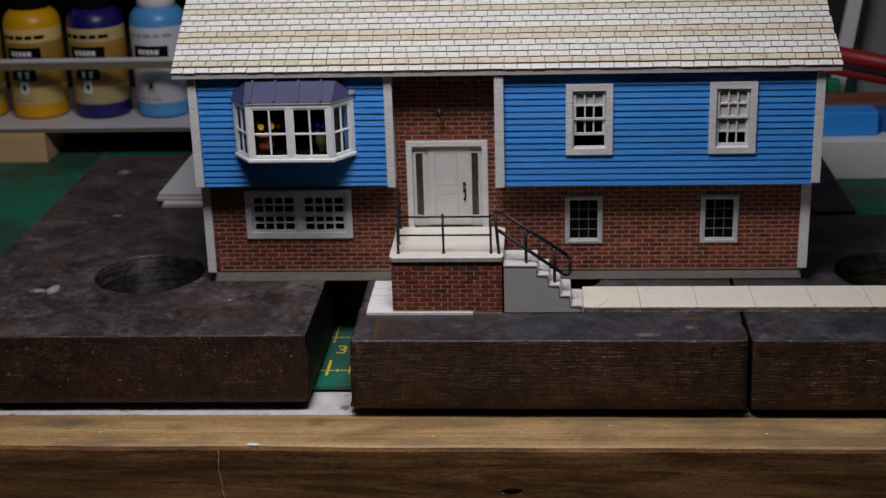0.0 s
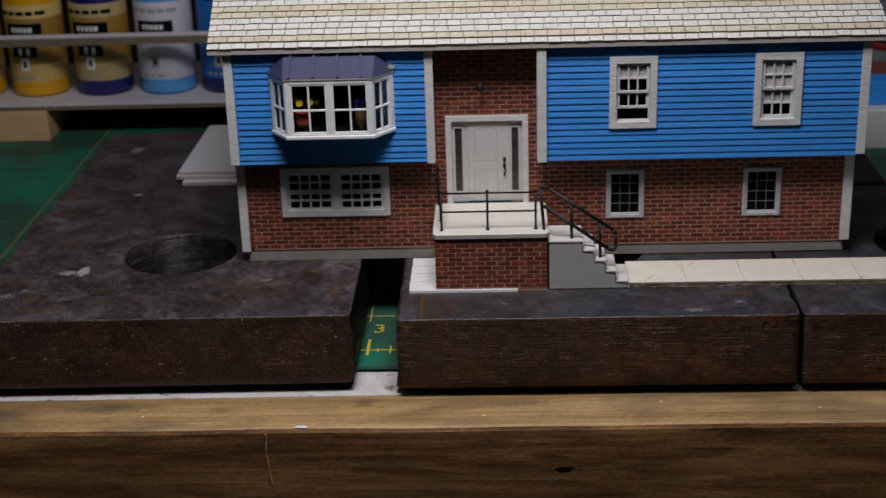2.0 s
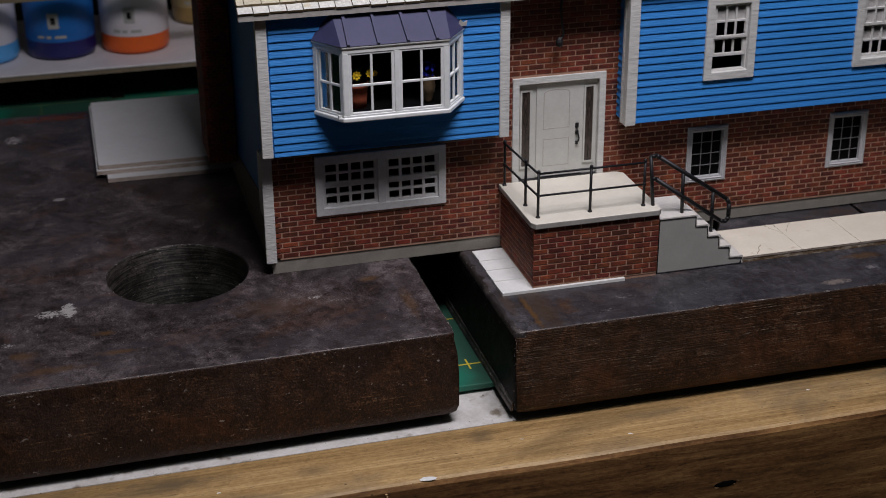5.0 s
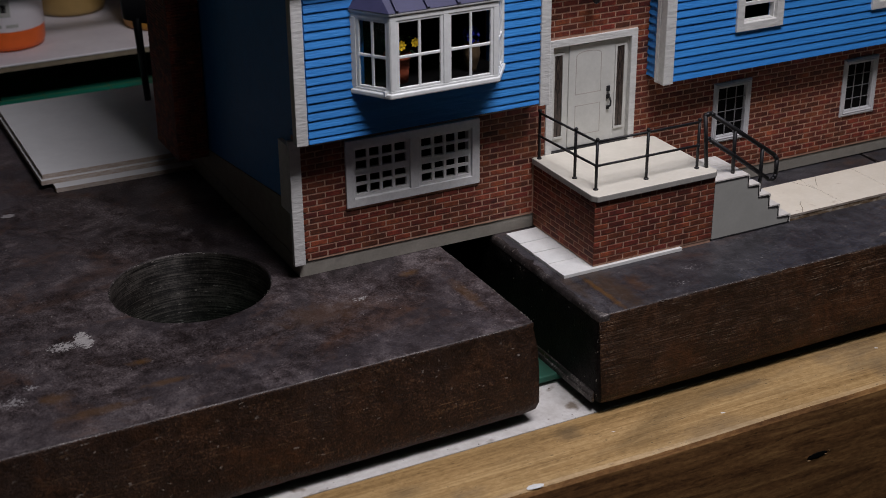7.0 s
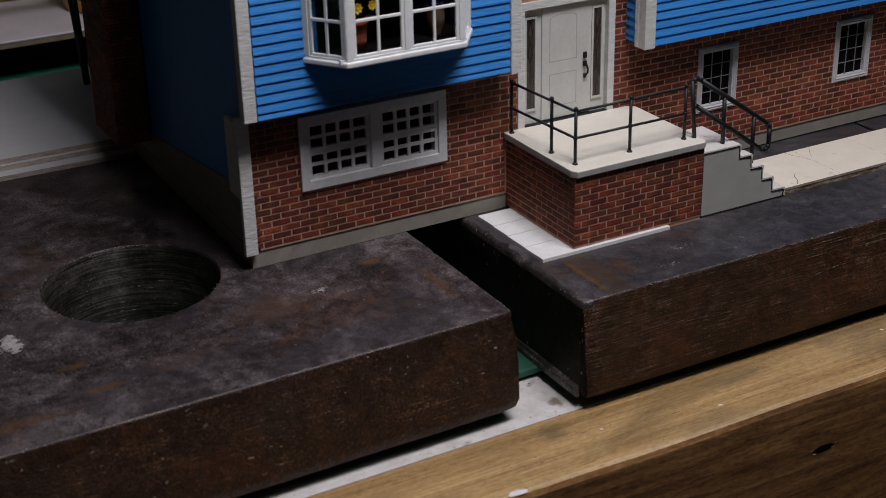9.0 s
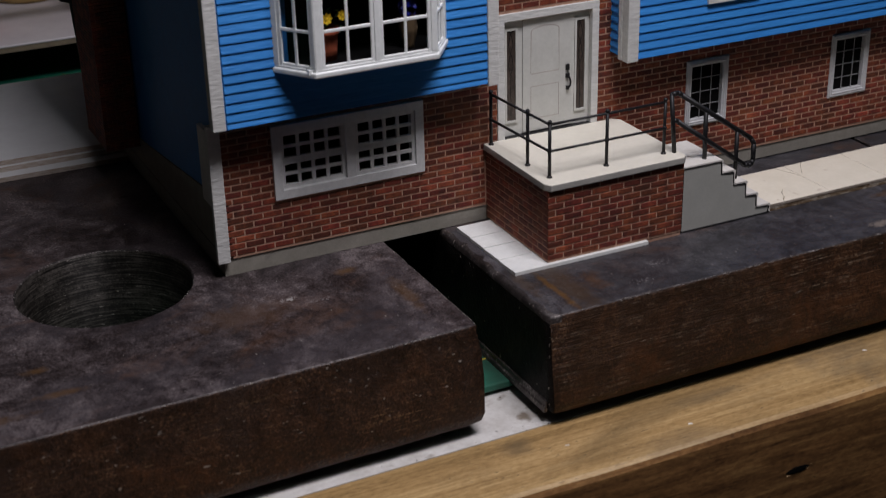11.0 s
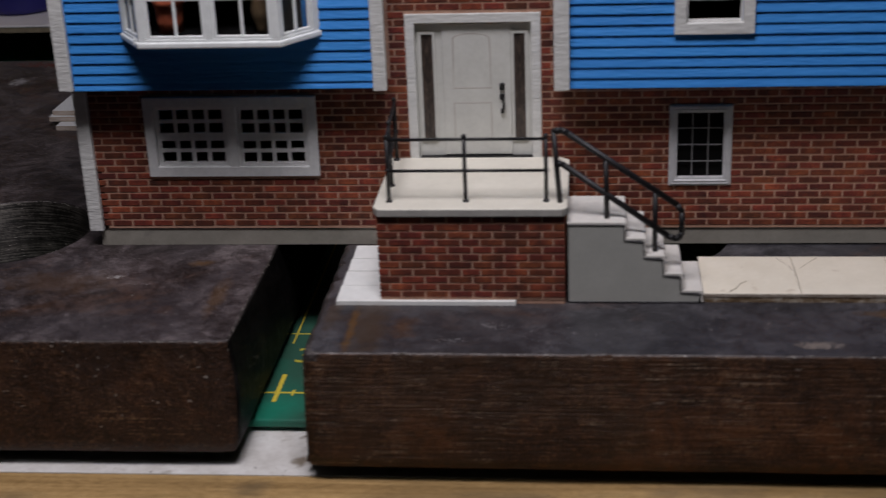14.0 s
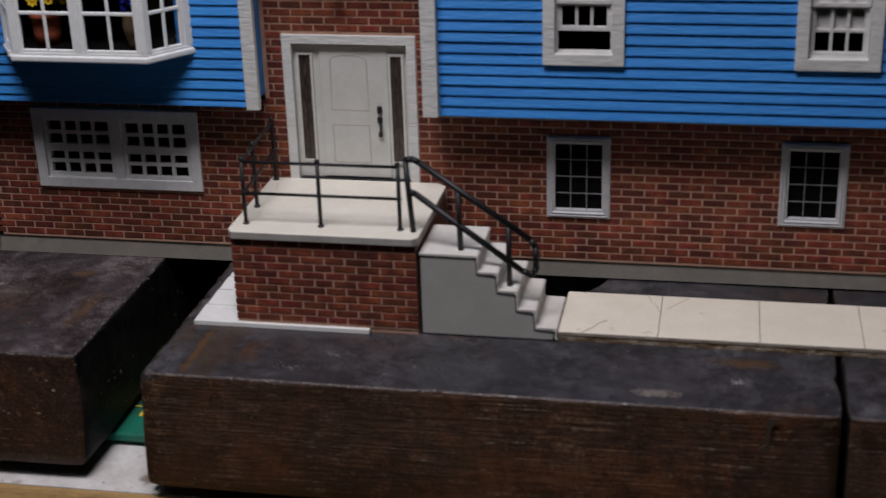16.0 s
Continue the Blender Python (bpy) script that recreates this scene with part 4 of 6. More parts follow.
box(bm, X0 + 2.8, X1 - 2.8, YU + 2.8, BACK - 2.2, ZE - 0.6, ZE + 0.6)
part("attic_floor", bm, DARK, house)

# clapboards


PITCH = 2.45


def clapboards(parent, x0, x1, holes, z0, z1, y, drop=0.0):
    """Lapped boards from z0 up to z1; the lowest one is ripped narrower."""
    z = z0 - 0.3 * PITCH
    while z < z1 - 0.3:
        lo, hi = z0 - drop if z < z0 else z, min(z + PITCH, z1)
        for s, e in spans(x0, x1, [(h[0], h[1]) for h in holes if h[2] < z + PITCH * 0.6 and h[3] > z + PITCH * 0.4]):
            bm = B()
            w = random.uniform(-0.05, 0.05)
            prism(bm, [(y, lo + 0.16), (y - 0.66 + w, lo + 0.03), (y - 0.76 + w, lo + 0.10), (y - 0.74 + w, lo + 0.38), (y - 0.29, hi), (y, hi)], "x", s, e)
            part("siding_board", bm, BLUE, parent)
        z += PITCH


clapboards(wall_l, 0.6, 71.8, [(14.6, 58.8, 54.5, 80.0)], ZS + 0.2, ZE - 0.6, YU)
clapboards(wall_r, 116.4, 232.6, [(140.6, 157.4, 54.4, 81.6), (193.8, 210.6, 54.4, 82.0)], ZS + 0.2, ZE - 0.6, YU, 0.7)
# the return of the siding into the recess
for k in range(18):
    z = ZS + 0.2 + (k - 0.3) * PITCH
    lo, hi = max(z, ZS + 0.2), min(z + PITCH, ZE - 0.6)
    bm = B()
    prism(bm, [(114.6, lo + 0.3), (113.9, lo + 0.15), (113.85, lo + 0.4), (114.45, hi), (114.6, hi)], "y", YU + 0.9, YB)
    part("siding_board", bm, BLUE, wall_r)


def board(x0, x1, y0, y1, z0, z1, name="corner_board", mat=TRIM):
    bm = B()
    box(bm, x0, x1, y0, y1, z0, z1)
    for v in bm.verts:
        v.co += Vector((random.uniform(-0.06, 0.06), random.uniform(-0.05, 0.05), random.uniform(-0.08, 0.08)))
    soften(bm, 0.18, 2)
    return part(name, bm, mat, house, "rough white painted corner board")


board(-3.2, 0.1, -7.4, -5.4, 42.6, 85.8)
board(-3.2, -1.4, -5.4, -4.4, 42.6, 85.8)
board(71.6, 74.8, -7.4, -5.6, 41.9, 85.6)
board(113.3, 116.8, -8.9, -5.6, 41.9, 85.6)
board(113.2, 114.0, -5.6, -4.0, 41.9, 85.6)
board(232.3, 235.6, -7.4, -5.4, 42.4, 85.2)
board(234.0, 235.6, -5.4, 1.6, 42.4, 85.2)
board(-3.0, 0.3, -0.3, 1.4, 4.4, 41.8)
board(-3.0, -1.6, 1.4, 8.0, 20.0, 40.4)
board(230.3, 233.9, -0.3, 1.4, 5.4, 41.8)

# ---- roof ----
SL = math.atan(0.65)
EY, EZ = -9.6, 88.0
RIDGE = (55.0, EZ + 0.65 * (55.0 - EY))
bm = B()
prism(bm, [(EY, EZ - 1.2), (RIDGE[0], RIDGE[1] - 1.2), (119.0, EZ - 1.2), (119.0, EZ - 0.2), (RIDGE[0], RIDGE[1] - 0.2), (EY, EZ - 0.2)], "x", -8.0, 240.6)
RAKE = 0.118
for v in bm.verts:
    if v.co.x > 200:
        v.co.x -= RAKE * max(0, v.co.z - EZ + 1)
roof = part("roof", bm, UNDERROOF, house, "gable roof with rows of white and cream shingles")
bm = B()
prism(bm, [(EY - 0.15, EZ - 1.9), (EY + 1.1, EZ - 2.0), (EY + 1.1, EZ - 1.1), (EY - 0.15, EZ - 0.25)], "x", -8.0, 240.6)
part("fascia", bm, FASCIA, house, "grey fascia board under the eave")
bm = B()
prism(bm, [(EY + 1.0, EZ - 2.2), (YB, EZ - 2.2), (YB, EZ - 1.7), (EY + 1.0, EZ - 1.7)], "x", -5.9, 238.6)
part("soffit", bm, FASCIA, house)
for x in (-8.2, 240.2):
    bm = B()
    prism(bm, [(EY, EZ - 1.9), (RIDGE[0], RIDGE[1] - 1.9), (RIDGE[0], RIDGE[1] - 0.3), (EY, EZ - 0.3)], "x", x, x + 0.6)
    for v in bm.verts:
        if x > 200:
            v.co.x -= RAKE * max(0, v.co.z - EZ + 1)
    part("rake_board", bm, FASCIA, house)
CREAMROWS = {1, 5, 6, 10, 13, 17, 20}
SW, SR = 5.05, 3.1
tilt = Matrix.Rotation(SL - 0.17, 4, "X")


def shingle_mesh(name, w, mat):
    bm = B()
    box(bm, 0.08, w - 0.16, 0, SR + 0.7, -0.15, 0.55)
    for f in bm.faces:
        f.material_index = 0 if f.normal.z > 0.5 or f.calc_center_median().z > 0.45 else 1
    return to_mesh(name, bm, [mat, BURNT])


wide = {False: [shingle_mesh("shingle", w, SHINGLE) for w in (4.75, 5.05, 5.3)], True: [shingle_mesh("shingle", w, CREAM) for w in (4.75, 5.05, 5.3)]}
rest = {False: B(), True: B()}
rnd = random.Random(4)
along = Vector((0, math.cos(SL), math.sin(SL)))
up = Vector((0, -math.sin(SL), math.cos(SL)))
made = 0
for r in range(25):
    cream = r in CREAMROWS
    end = 240.8 - RAKE * r * SR * math.sin(SL)
    x = -8.2 - (2.6 if r % 2 else 0) + rnd.uniform(-0.4, 0.4)
    while x < end - 0.2:
        k = rnd.randrange(3)
        w = (4.75, 5.05, 5.3)[k]
        base = Vector((x, EY - 0.3, EZ - 0.2)) + along * (r * SR + rnd.uniform(-0.12, 0.12)) + up * ((0.62 if r else 0.28) + rnd.uniform(0, 0.10))
        if x < -8.0 or x + w > end or made >= 300:
            a, b = max(x, -8.2), min(x + w, end)
            if b - a > 0.5:
                vs = []
                for dz in (-0.15, 0.55):
                    for dy in (0.0, SR + 0.7):
                        for xx in (a + 0.10, b - 0.14 if b < end else b):
                            vs.append(rest[cream].verts.new(Vector((xx, base.y, base.z)) + along * (dy * 0.999) + up * (dz - dy * 0.17)))
                for f in ((4, 5, 7, 6), (0, 1, 5, 4), (2, 6, 7, 3), (0, 4, 6, 2), (1, 3, 7, 5)):
                    rest[cream].faces.new([vs[i] for i in f]).material_index = 0 if f[0] == 4 else 1
        else:
            piece("shingle", wide[cream][k], roof, base.x, base.y, base.z, tilt)
            made += 1
        x += w + 0.02
for cream, m in ((False, SHINGLES), (True, CREAMS)):
    part("shingling", rest[cream], [m, BURNT], roof, "shingles further up the roof")["kind"] = "stuff"

# ---- windows ----


def wframe(bm, x0, x1, z0, z1, w, y0, y1, bottom=None):
    """A rectangular frame in one piece."""
    b = w if bottom is None else bottom
    loops = []
    for y in (y0, y1):
        for q in (((x0, z0), (x1, z0), (x1, z1), (x0, z1)), ((x0 + w, z0 + b), (x1 - w, z0 + b), (x1 - w, z1 - w), (x0 + w, z1 - w))):
            loops.append([bm.verts.new((x, y, z)) for x, z in q])
    fo, fi, bo, bi = loops
    for i in range(4):
        j = (i + 1) % 4
        for q in ((fo[i], fo[j], fi[j], fi[i]), (bo[j], bo[i], bi[i], bi[j]), (fo[j], fo[i], bo[i], bo[j]), (fi[i], fi[j], bi[j], bi[i])):
            bm.faces.new(q)
    bmesh.ops.recalc_face_normals(bm, faces=bm.faces[:])
    return bm


def pane(parent, x0, x1, z0, z1, y):
    bm = B()
    box(bm, x0, x1, y, y + 0.15, z0, z1)
    ob = part("pane", bm, GLASS, parent)
    ob.visible_shadow = False
    return ob


def sash(parent, x0, x1, z0, z1, y, cols, rows, rail=0.9, bar=0.55, mat=TRIM, glazed=True):
    bm = B()
    wframe(bm, x0, x1, z0, z1, rail, y, y + 0.8)
    s = part("sash", bm, mat, parent)
    for i in range(1, cols):
        c = x0 + rail + (x1 - x0 - 2 * rail) * i / cols
        bm = B()
        box(bm, c - bar / 2, c + bar / 2, y + 0.05, y + 0.6, z0 + rail, z1 - rail)
        part("muntin", bm, mat, s) if s.parent.parent is None else part("muntin", bm, mat, parent)
    for i in range(1, rows):
        c = z0 + rail + (z1 - z0 - 2 * rail) * i / rows
        bm = B()
        box(bm, x0 + rail, x1 - rail, y + 0.08, y + 0.64, c - bar / 2, c + bar / 2)
        part("muntin", bm, mat, parent)
    if glazed:
        pane(parent, x0 + rail, x1 - rail, z0 + rail, z1 - rail, y + 0.55)
    return s


for (x0, x1, z0, z1), opened, blind_z in ((UW[0], True, 73.2), (UW[1], False, 61.8)):
    bm = B()
    wframe(bm, x0 - 2.8, x1 + 2.8, z0 - 2.6, z1 + 2.6, 2.6, YU - 1.5, YU + 0.5)
    for v in bm.verts:
        v.co += Vector((random.uniform(-0.05, 0.05), random.uniform(-0.06, 0.06), random.uniform(-0.05, 0.05)))
    soften(bm, 0.16, 2)
    win = part("upper_window", bm, TRIM, house, "rough white double-hung window, " + ("lower sash raised" if opened else "closed with a blind drawn"))
    bm = B()
    wframe(bm, x0 - 0.1, x1 + 0.1, z0 - 0.1, z1 + 0.1, 0.35, YU - 0.2, YU + 2.0)
    part("window_frame", bm, TRIM, win)
    mid = (z0 + z1) / 2 + 0.4
    sash(win, x0 + 0.2, x1 - 0.2, mid - 0.6, z1 - 0.2, YU - 0.5, 3, 2, 0.85, 0.6)
    low = (mid - 0.4 - 6.3, mid - 0.4) if opened else (z0 + 0.3, mid - 0.4)
    if opened:
        sash(win, x0 + 0.2, x1 - 0.2, low[0], low[1], YU + 0.3, 3, 1, 0.95, 0.6)
    else:
        sash(win, x0 + 0.2, x1 - 0.2, low[0], low[1], YU + 0.3, 3, 2, 0.85, 0.6)
    bm = B()
    box(bm, x0 + 0.3, x1 - 0.3, YU + 0.33, YU + 0.4, max(blind_z, mid), z1)
    if blind_z < mid:
        box(bm, x0 + 0.3, x1 - 0.3, YU + 1.15, YU + 1.25, blind_z, mid)
    part("blind", bm, BLIND, win, "pale window blind")

for x0, x1, z0, z1 in GW:
    bm = B()
    wframe(bm, x0 - 1.75, x1 + 1.75, z0 - 1.8, z1 + 1.75, 1.5, YB - 0.6, YB + 0.3)
    soften(bm, 0.12, 1)
    win = part("basement_window", bm, GREYTRIM, house, "pale grey basement window with twelve panes")
    for o, w in ((1.35, 0.3), (0.72, 0.3)):
        bm = B()
        wframe(bm, x0 - o, x1 + o, z0 - o, z1 + o, w, YB - 0.85, YB - 0.5)
        soften(bm, 0.08, 1)
        part("moulding", bm, GREYTRIM, win)
    bm = B()
    wframe(bm, x0 - 0.3, x1 + 0.3, z0 - 0.3, z1 + 0.3, 0.45, YB - 0.4, YB + 1.0)
    part("window_frame", bm, GREYTRIM, win)
    # black sheet added for the dark of the room behind the panes
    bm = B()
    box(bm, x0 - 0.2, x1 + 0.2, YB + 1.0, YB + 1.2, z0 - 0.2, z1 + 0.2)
    part("dark_backing", bm, DARK, win, "added black sheet that darkens the panes")
    for i in (1, 2):
        c = x0 + (x1 - x0) * i / 3
        bm = B()
        box(bm, c - 0.10, c + 0.10, YB + 0.1, YB + 0.35, z0, z1)
        part("muntin", bm, DULLBAR, win)
    for i in (1, 2, 3):
        c = z0 + (z1 - z0) * i / 4
        bm = B()
        box(bm, x0, x1, YB + 0.12, YB + 0.37, c - 0.09, c + 0.09)
        part("muntin", bm, DULLBAR, win)

bm = B()
x0, x1, z0, z1 = GWL[0]
wframe(bm, 13.8, 56.2, 18.5, 38.6, 2.5, YB - 0.9, YB + 0.4)
soften(bm, 0.15, 2)
win = part("sliding_window", bm, SLIDEWHITE, house, "wide grey double window with small square panes")
bm = B()
wframe(bm, 16.0, 54.0, 20.6, 36.5, 0.6, YB + 0.4, YB + 3.1)
part("window_frame", bm, SLIDEWHITE, win)
bm = B()
box(bm, 33.9, 36.6, YB - 0.8, YB + 1.2, 20.8, 36.2)
soften(bm, 0.1, 1)
part("mullion", bm, SLIDEWHITE, win)
for a, b, yy in ((16.2, 34.0, 0.5), (36.5, 53.8, 0.0)):
    for za, zb in ((28.3, 36.3), (20.8, 28.5)):
        bm = B()
        wframe(bm, a, b, za, zb, 1.05, YB + yy - 0.3, YB + yy + 0.9)
        s = part("sash", bm, SLIDEWHITE, win)
    for i in range(1, 4):
        c = a + 1.05 + (b - a - 2.1) * i / 4
        bm = B()
        box(bm, c - 0.42, c + 0.42, YB + yy - 0.2, YB + yy + 0.6, 21.5, 35.6)
        part("muntin", bm, SLIDEWHITE, win)
    for c in (24.9, 32.3):
        bm = B()
        box(bm, a + 1, b - 1, YB + yy - 0.18, YB + yy + 0.62, c - 0.42, c + 0.42)
        part("muntin", bm, SLIDEWHITE, win)

# ---- front door ----
bm = B()
wframe(bm, 78.5, 110.0, 22.3, 57.9, 2.2, YB - 0.6, YB + 1.2, bottom=0.5)
soften(bm, 0.15, 2)
door = part("entrance", bm, TRIM, house, "white panelled front door with leaded sidelights")
bm = B()
box(bm, 80.6, 108.2, YB + 1.2, YB + 2.0, 22.4, 55.7)
part("door_surround", bm, DOORWHITE, door)
bm = B()
box(bm, 86.9, 103.0, YB + 0.75, YB + 1.25, 23.4, 55.2)
soften(bm, 0.08, 1)
slab = part("door_leaf", bm, DOORWHITE, door)


def ring(bm, pts, w, y0, y1):
    """A raised moulding along a closed outline."""
    c = Vector((sum(p[0] for p in pts) / len(pts), sum(p[1] for p in pts) / len(pts)))
    n = len(pts)
    a = [[], [], [], []]
    for p in pts:
        p = Vector(p)
        q = p + (c - p).normalized() * w
        for k, (pt, y) in enumerate(((p, y1), (p.lerp(q, 0.35), y0), (p.lerp(q, 0.65), y0), (q, y1))):
            a[k].append(bm.verts.new((pt.x, y, pt.y)))
    for s, t in zip(a, a[1:]):
        for i in range(n):
            j = (i + 1) % n
            bm.faces.new((s[i], s[j], t[j], t[i]))
    return bm


arch = [(89.3, 39.6), (98.3, 39.6), (98.3, 51.6)] + [(93.8 + 4.5 * math.cos(a), 51.6 + 1.5 * math.sin(a)) for a in [math.pi * k / 10 for k in range(1, 10)]] + [(89.3, 51.6)]
part("door_panel", ring(B(), arch, 0.4, YB + 0.70, YB + 0.76), DOORLINE, door)
part("door_panel", ring(B(), [(89.3, 26.8), (98.3, 26.8), (98.3, 36.3), (89.3, 36.3)], 0.4, YB + 0.70, YB + 0.76), DOORLINE, door)
for a, b in ((81.8, 84.9), (103.5, 106.5)):
    bm = B()
    wframe(bm, a - 0.4, b + 0.4, 26.8, 53.4, 0.6, YB + 0.7, YB + 1.25)
    side = part("sidelight", bm, DOORWHITE, door)
    bm = B()
    box(bm, a + 0.2, b - 0.2, YB + 1.05, YB + 1.18, 27.3, 52.8)
    part("leaded_glass", bm, LEADED, door, "dark leaded glass")
    bm = B()
    m = (a + b) / 2
    for za, zb in ((46.5, 52.0), (40.5, 46.5)):
        c, h = (za + zb) / 2, (zb - za) / 2
        pts = [(m, c - h), (m + 0.75, c - h * 0.2), (m + 0.35, c + h * 0.6), (m, c + h), (m - 0.35, c + h * 0.6), (m - 0.75, c - h * 0.2)]
        for p, q in zip(pts, pts[1:] + pts[:1]):
            tube(bm, (p[0], YB + 1.0, p[1]), (q[0], YB + 1.0, q[1]), 0.08, 5)
    tube(bm, (m, YB + 1.0, 27.4), (m, YB + 1.0, 40.5), 0.07, 5)
    part("leading", bm, BLACK, door)
bm = B()
box(bm, 100.2, 101.4, YB + 0.2, YB + 0.8, 39.2, 41.0)
soften(bm, 0.25, 2)
part("deadbolt", bm, BLACK, door, "black deadbolt plate")
bm = B()
box(bm, 100.2, 101.4, YB + 0.2, YB + 0.8, 36.9, 38.4)
soften(bm, 0.2, 2)
for p, q in (((101.0, YB - 0.1, 37.4), (101.2, YB - 0.5, 36.2)), ((101.2, YB - 0.5, 36.2), (101.1, YB - 0.5, 35.0)), ((101.1, YB - 0.5, 35.0), (100.8, YB + 0.4, 34.2))):
    tube(bm, p, q, 0.28, 8)
box(bm, 100.4, 101.2, YB + 0.2, YB + 0.8, 33.6, 34.7)
part("door_handle", bm, BLACK, door, "black handle set")
bm = B()
box(bm, 81, 108, YB - 0.6, YB + 1.1, 22.3, 23.1)
part("threshold", bm, BLACK, door, "dark threshold")

# ---- hanging lantern in the recess ----
bm = B()
pts = [(92.6, -3.4, 85.8), (92.5, -3.4, 81), (92.8, -3.3, 76.5), (93.5, -3.3, 73.4), (93.3, -3.3, 71.6), (92.4, -3.3, 71.0)]
for p, q in zip(pts, pts[1:]):
    tube(bm, p, q, 0.36, 6)
lan = part("hanging_lantern", bm, BLACK, house, "small black hanging entrance lantern on a chain")
bm = B()
lathe(bm, 92.2, -3.3, [(0.3, 68.4), (1.0, 68.9), (1.25, 70.2), (0.9, 71.1), (0.2, 71.7)], 10)
part("lantern_body", bm, BLACK, lan)

# ---- bay window ----
bay = part("bay_window", box(B(), 19.0, 53.6, -15.9, -6.3, 55.9, 57.1), BAYWHITE, house, "white bay window with a blue standing-seam roof")
FRONT, WALLP = [(20.6, -16.6), (52.6, -16.6)], [(13.6, -6.6), (60.0, -6.6)]
poly = [WALLP[0], FRONT[0], FRONT[1], WALLP[1]]


def offset(pts, d):
    c = Vector((36.8, -6.6))
    return [(c.x + (p[0] - c.x) * (1 + d / 22), c.y + (p[1] - c.y) * (1 + d / 10)) for p in pts]


for z0, z1, d in ((55.0, 56.5, 0.55), (56.5, 57.1, 0.1), (76.1, 77.5, 0.1), (77.5, 78.5, 0.55)):
    bm = B()
    prism(bm, offset(poly, d), "z", z0, z1)
    soften(bm, 0.4 if d > 0.3 else 0.1, 3)
    part("sill" if z0 < 60 else "head", bm, BAYWHITE, bay)
# bay floor and ceiling in black, the inside's shade put into the colour
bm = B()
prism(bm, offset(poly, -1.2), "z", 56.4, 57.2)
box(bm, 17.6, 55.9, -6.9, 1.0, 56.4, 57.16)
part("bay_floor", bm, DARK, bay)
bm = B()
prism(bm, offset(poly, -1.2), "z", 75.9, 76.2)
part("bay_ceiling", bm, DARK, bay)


def bay_side(p, q, lights):
    """Posts, sashes and bars of one face of the bay, from p to q."""
    p, q = Vector((*p, 0)), Vector((*q, 0))
    d = (q - p).normalized()
    nrm = Vector((d.y, -d.x, 0))
    L = (q - p).length

    def slab(u0, u1, z0, z1, t0, t1, name, label="", mat=BAYWHITE):
        bm = B()
        vs = [bm.verts.new(p + d * u + nrm * t + Vector((0, 0, z))) for z in (z0, z1) for t in (t1, t0) for u in (u0, u1)]
        for f in ((0, 2, 3, 1), (4, 5, 7, 6), (0, 1, 5, 4), (2, 6, 7, 3), (0, 4, 6, 2), (1, 3, 7, 5)):
            bm.faces.new([vs[i] for i in f])
        bmesh.ops.recalc_face_normals(bm, faces=bm.faces[:])
        if mat is BAYWHITE:
            soften(bm, 0.16 if name == "muntin" else 0.14, 2)
        ob = part(name, bm, mat, bay, label)
        if mat is GLASS:
            ob.visible_shadow = False
        return ob

    for a, b in lights:
        slab(a, a + 0.9, 57.1, 76.1, -0.9, -0.1, "stile")
        slab(b - 0.9, b, 57.1, 76.1, -0.9, -0.1, "stile")
        slab(a + 0.9, b - 0.9, 57.1, 57.8, -0.9, -0.12, "rail")
        slab(a + 0.9, b - 0.9, 75.4, 76.1, -0.9, -0.12, "rail")
        m = (a + b) / 2
        slab(m - 0.38, m + 0.38, 57.8, 75.4, -0.75, -0.18, "muntin")
        slab(a + 0.9, b - 0.9, 65.7, 66.5, -0.78, -0.14, "muntin")
        slab(a + 0.6, b - 0.6, 57.6, 75.7, -0.66, -0.58, "pane", mat=GLASS)
    cuts = [0.0] + [v for ab in lights for v in ab] + [L]
    for a, b in zip(cuts[::2], cuts[1::2]):
        if b - a > 0.2:
            slab(a, b, 57.1, 76.1, -1.2, 0.12, "post")


bay_side(FRONT[0], FRONT[1], [(1.7, 15.5), (17.0, 30.6)])
bay_side(WALLP[0], FRONT[0], [(1.6, 11.4)])
bay_side(FRONT[1], WALLP[1], [(0.9, 10.4)])
# roof of the bay with standing seams
RB, RT = offset(poly, 0.7), [(19.6, -6.7), (54.0, -6.7)]
bm = B()
lo = [bm.verts.new((x, y, 78.4)) for x, y in RB]
hi = [bm.verts.new((x, y, 86.2)) for x, y in RT]
for f in ((lo[0], lo[1], hi[0]), (lo[1], lo[2], hi[1], hi[0]), (lo[2], lo[3], hi[1]), (lo[3], lo[0], hi[0], hi[1]), (lo[3], lo[2], lo[1], lo[0])):
    bm.faces.new(f)
bmesh.ops.recalc_face_normals(bm, faces=bm.faces[:])
bayroof = part("bay_roof", bm, METALROOF, bay, "slate blue standing-seam metal roof")


def seam(p, q):
    p, q = Vector(p), Vector(q)
    bm = B()
    d = (q - p).normalized()
    side = Vector((0.42, 0, 0))
    upv = d.cross(side).normalized() * 0.8
    if upv.z < 0:
        upv = -upv
    vs = [bm.verts.new(c + s + u) for c in (p, q) for u in (upv * -0.3, upv) for s in (-side, side)]
    for f in ((0, 1, 3, 2), (4, 6, 7, 5), (0, 4, 5, 1), (2, 3, 7, 6), (0, 2, 6, 4), (1, 5, 7, 3)):
        bm.faces.new([vs[i] for i in f])
    bmesh.ops.recalc_face_normals(bm, faces=bm.faces[:])
    part("roof_seam", bm, METALROOF, bay)


for a, b in ((22.6, 22.4), (31.2, 31.4), (39.8, 40.4), (48.4, 49.2)):
    seam((a, -6.9, 86.1), (b, RB[1][1] + 0.1, 78.4))

bm = B()
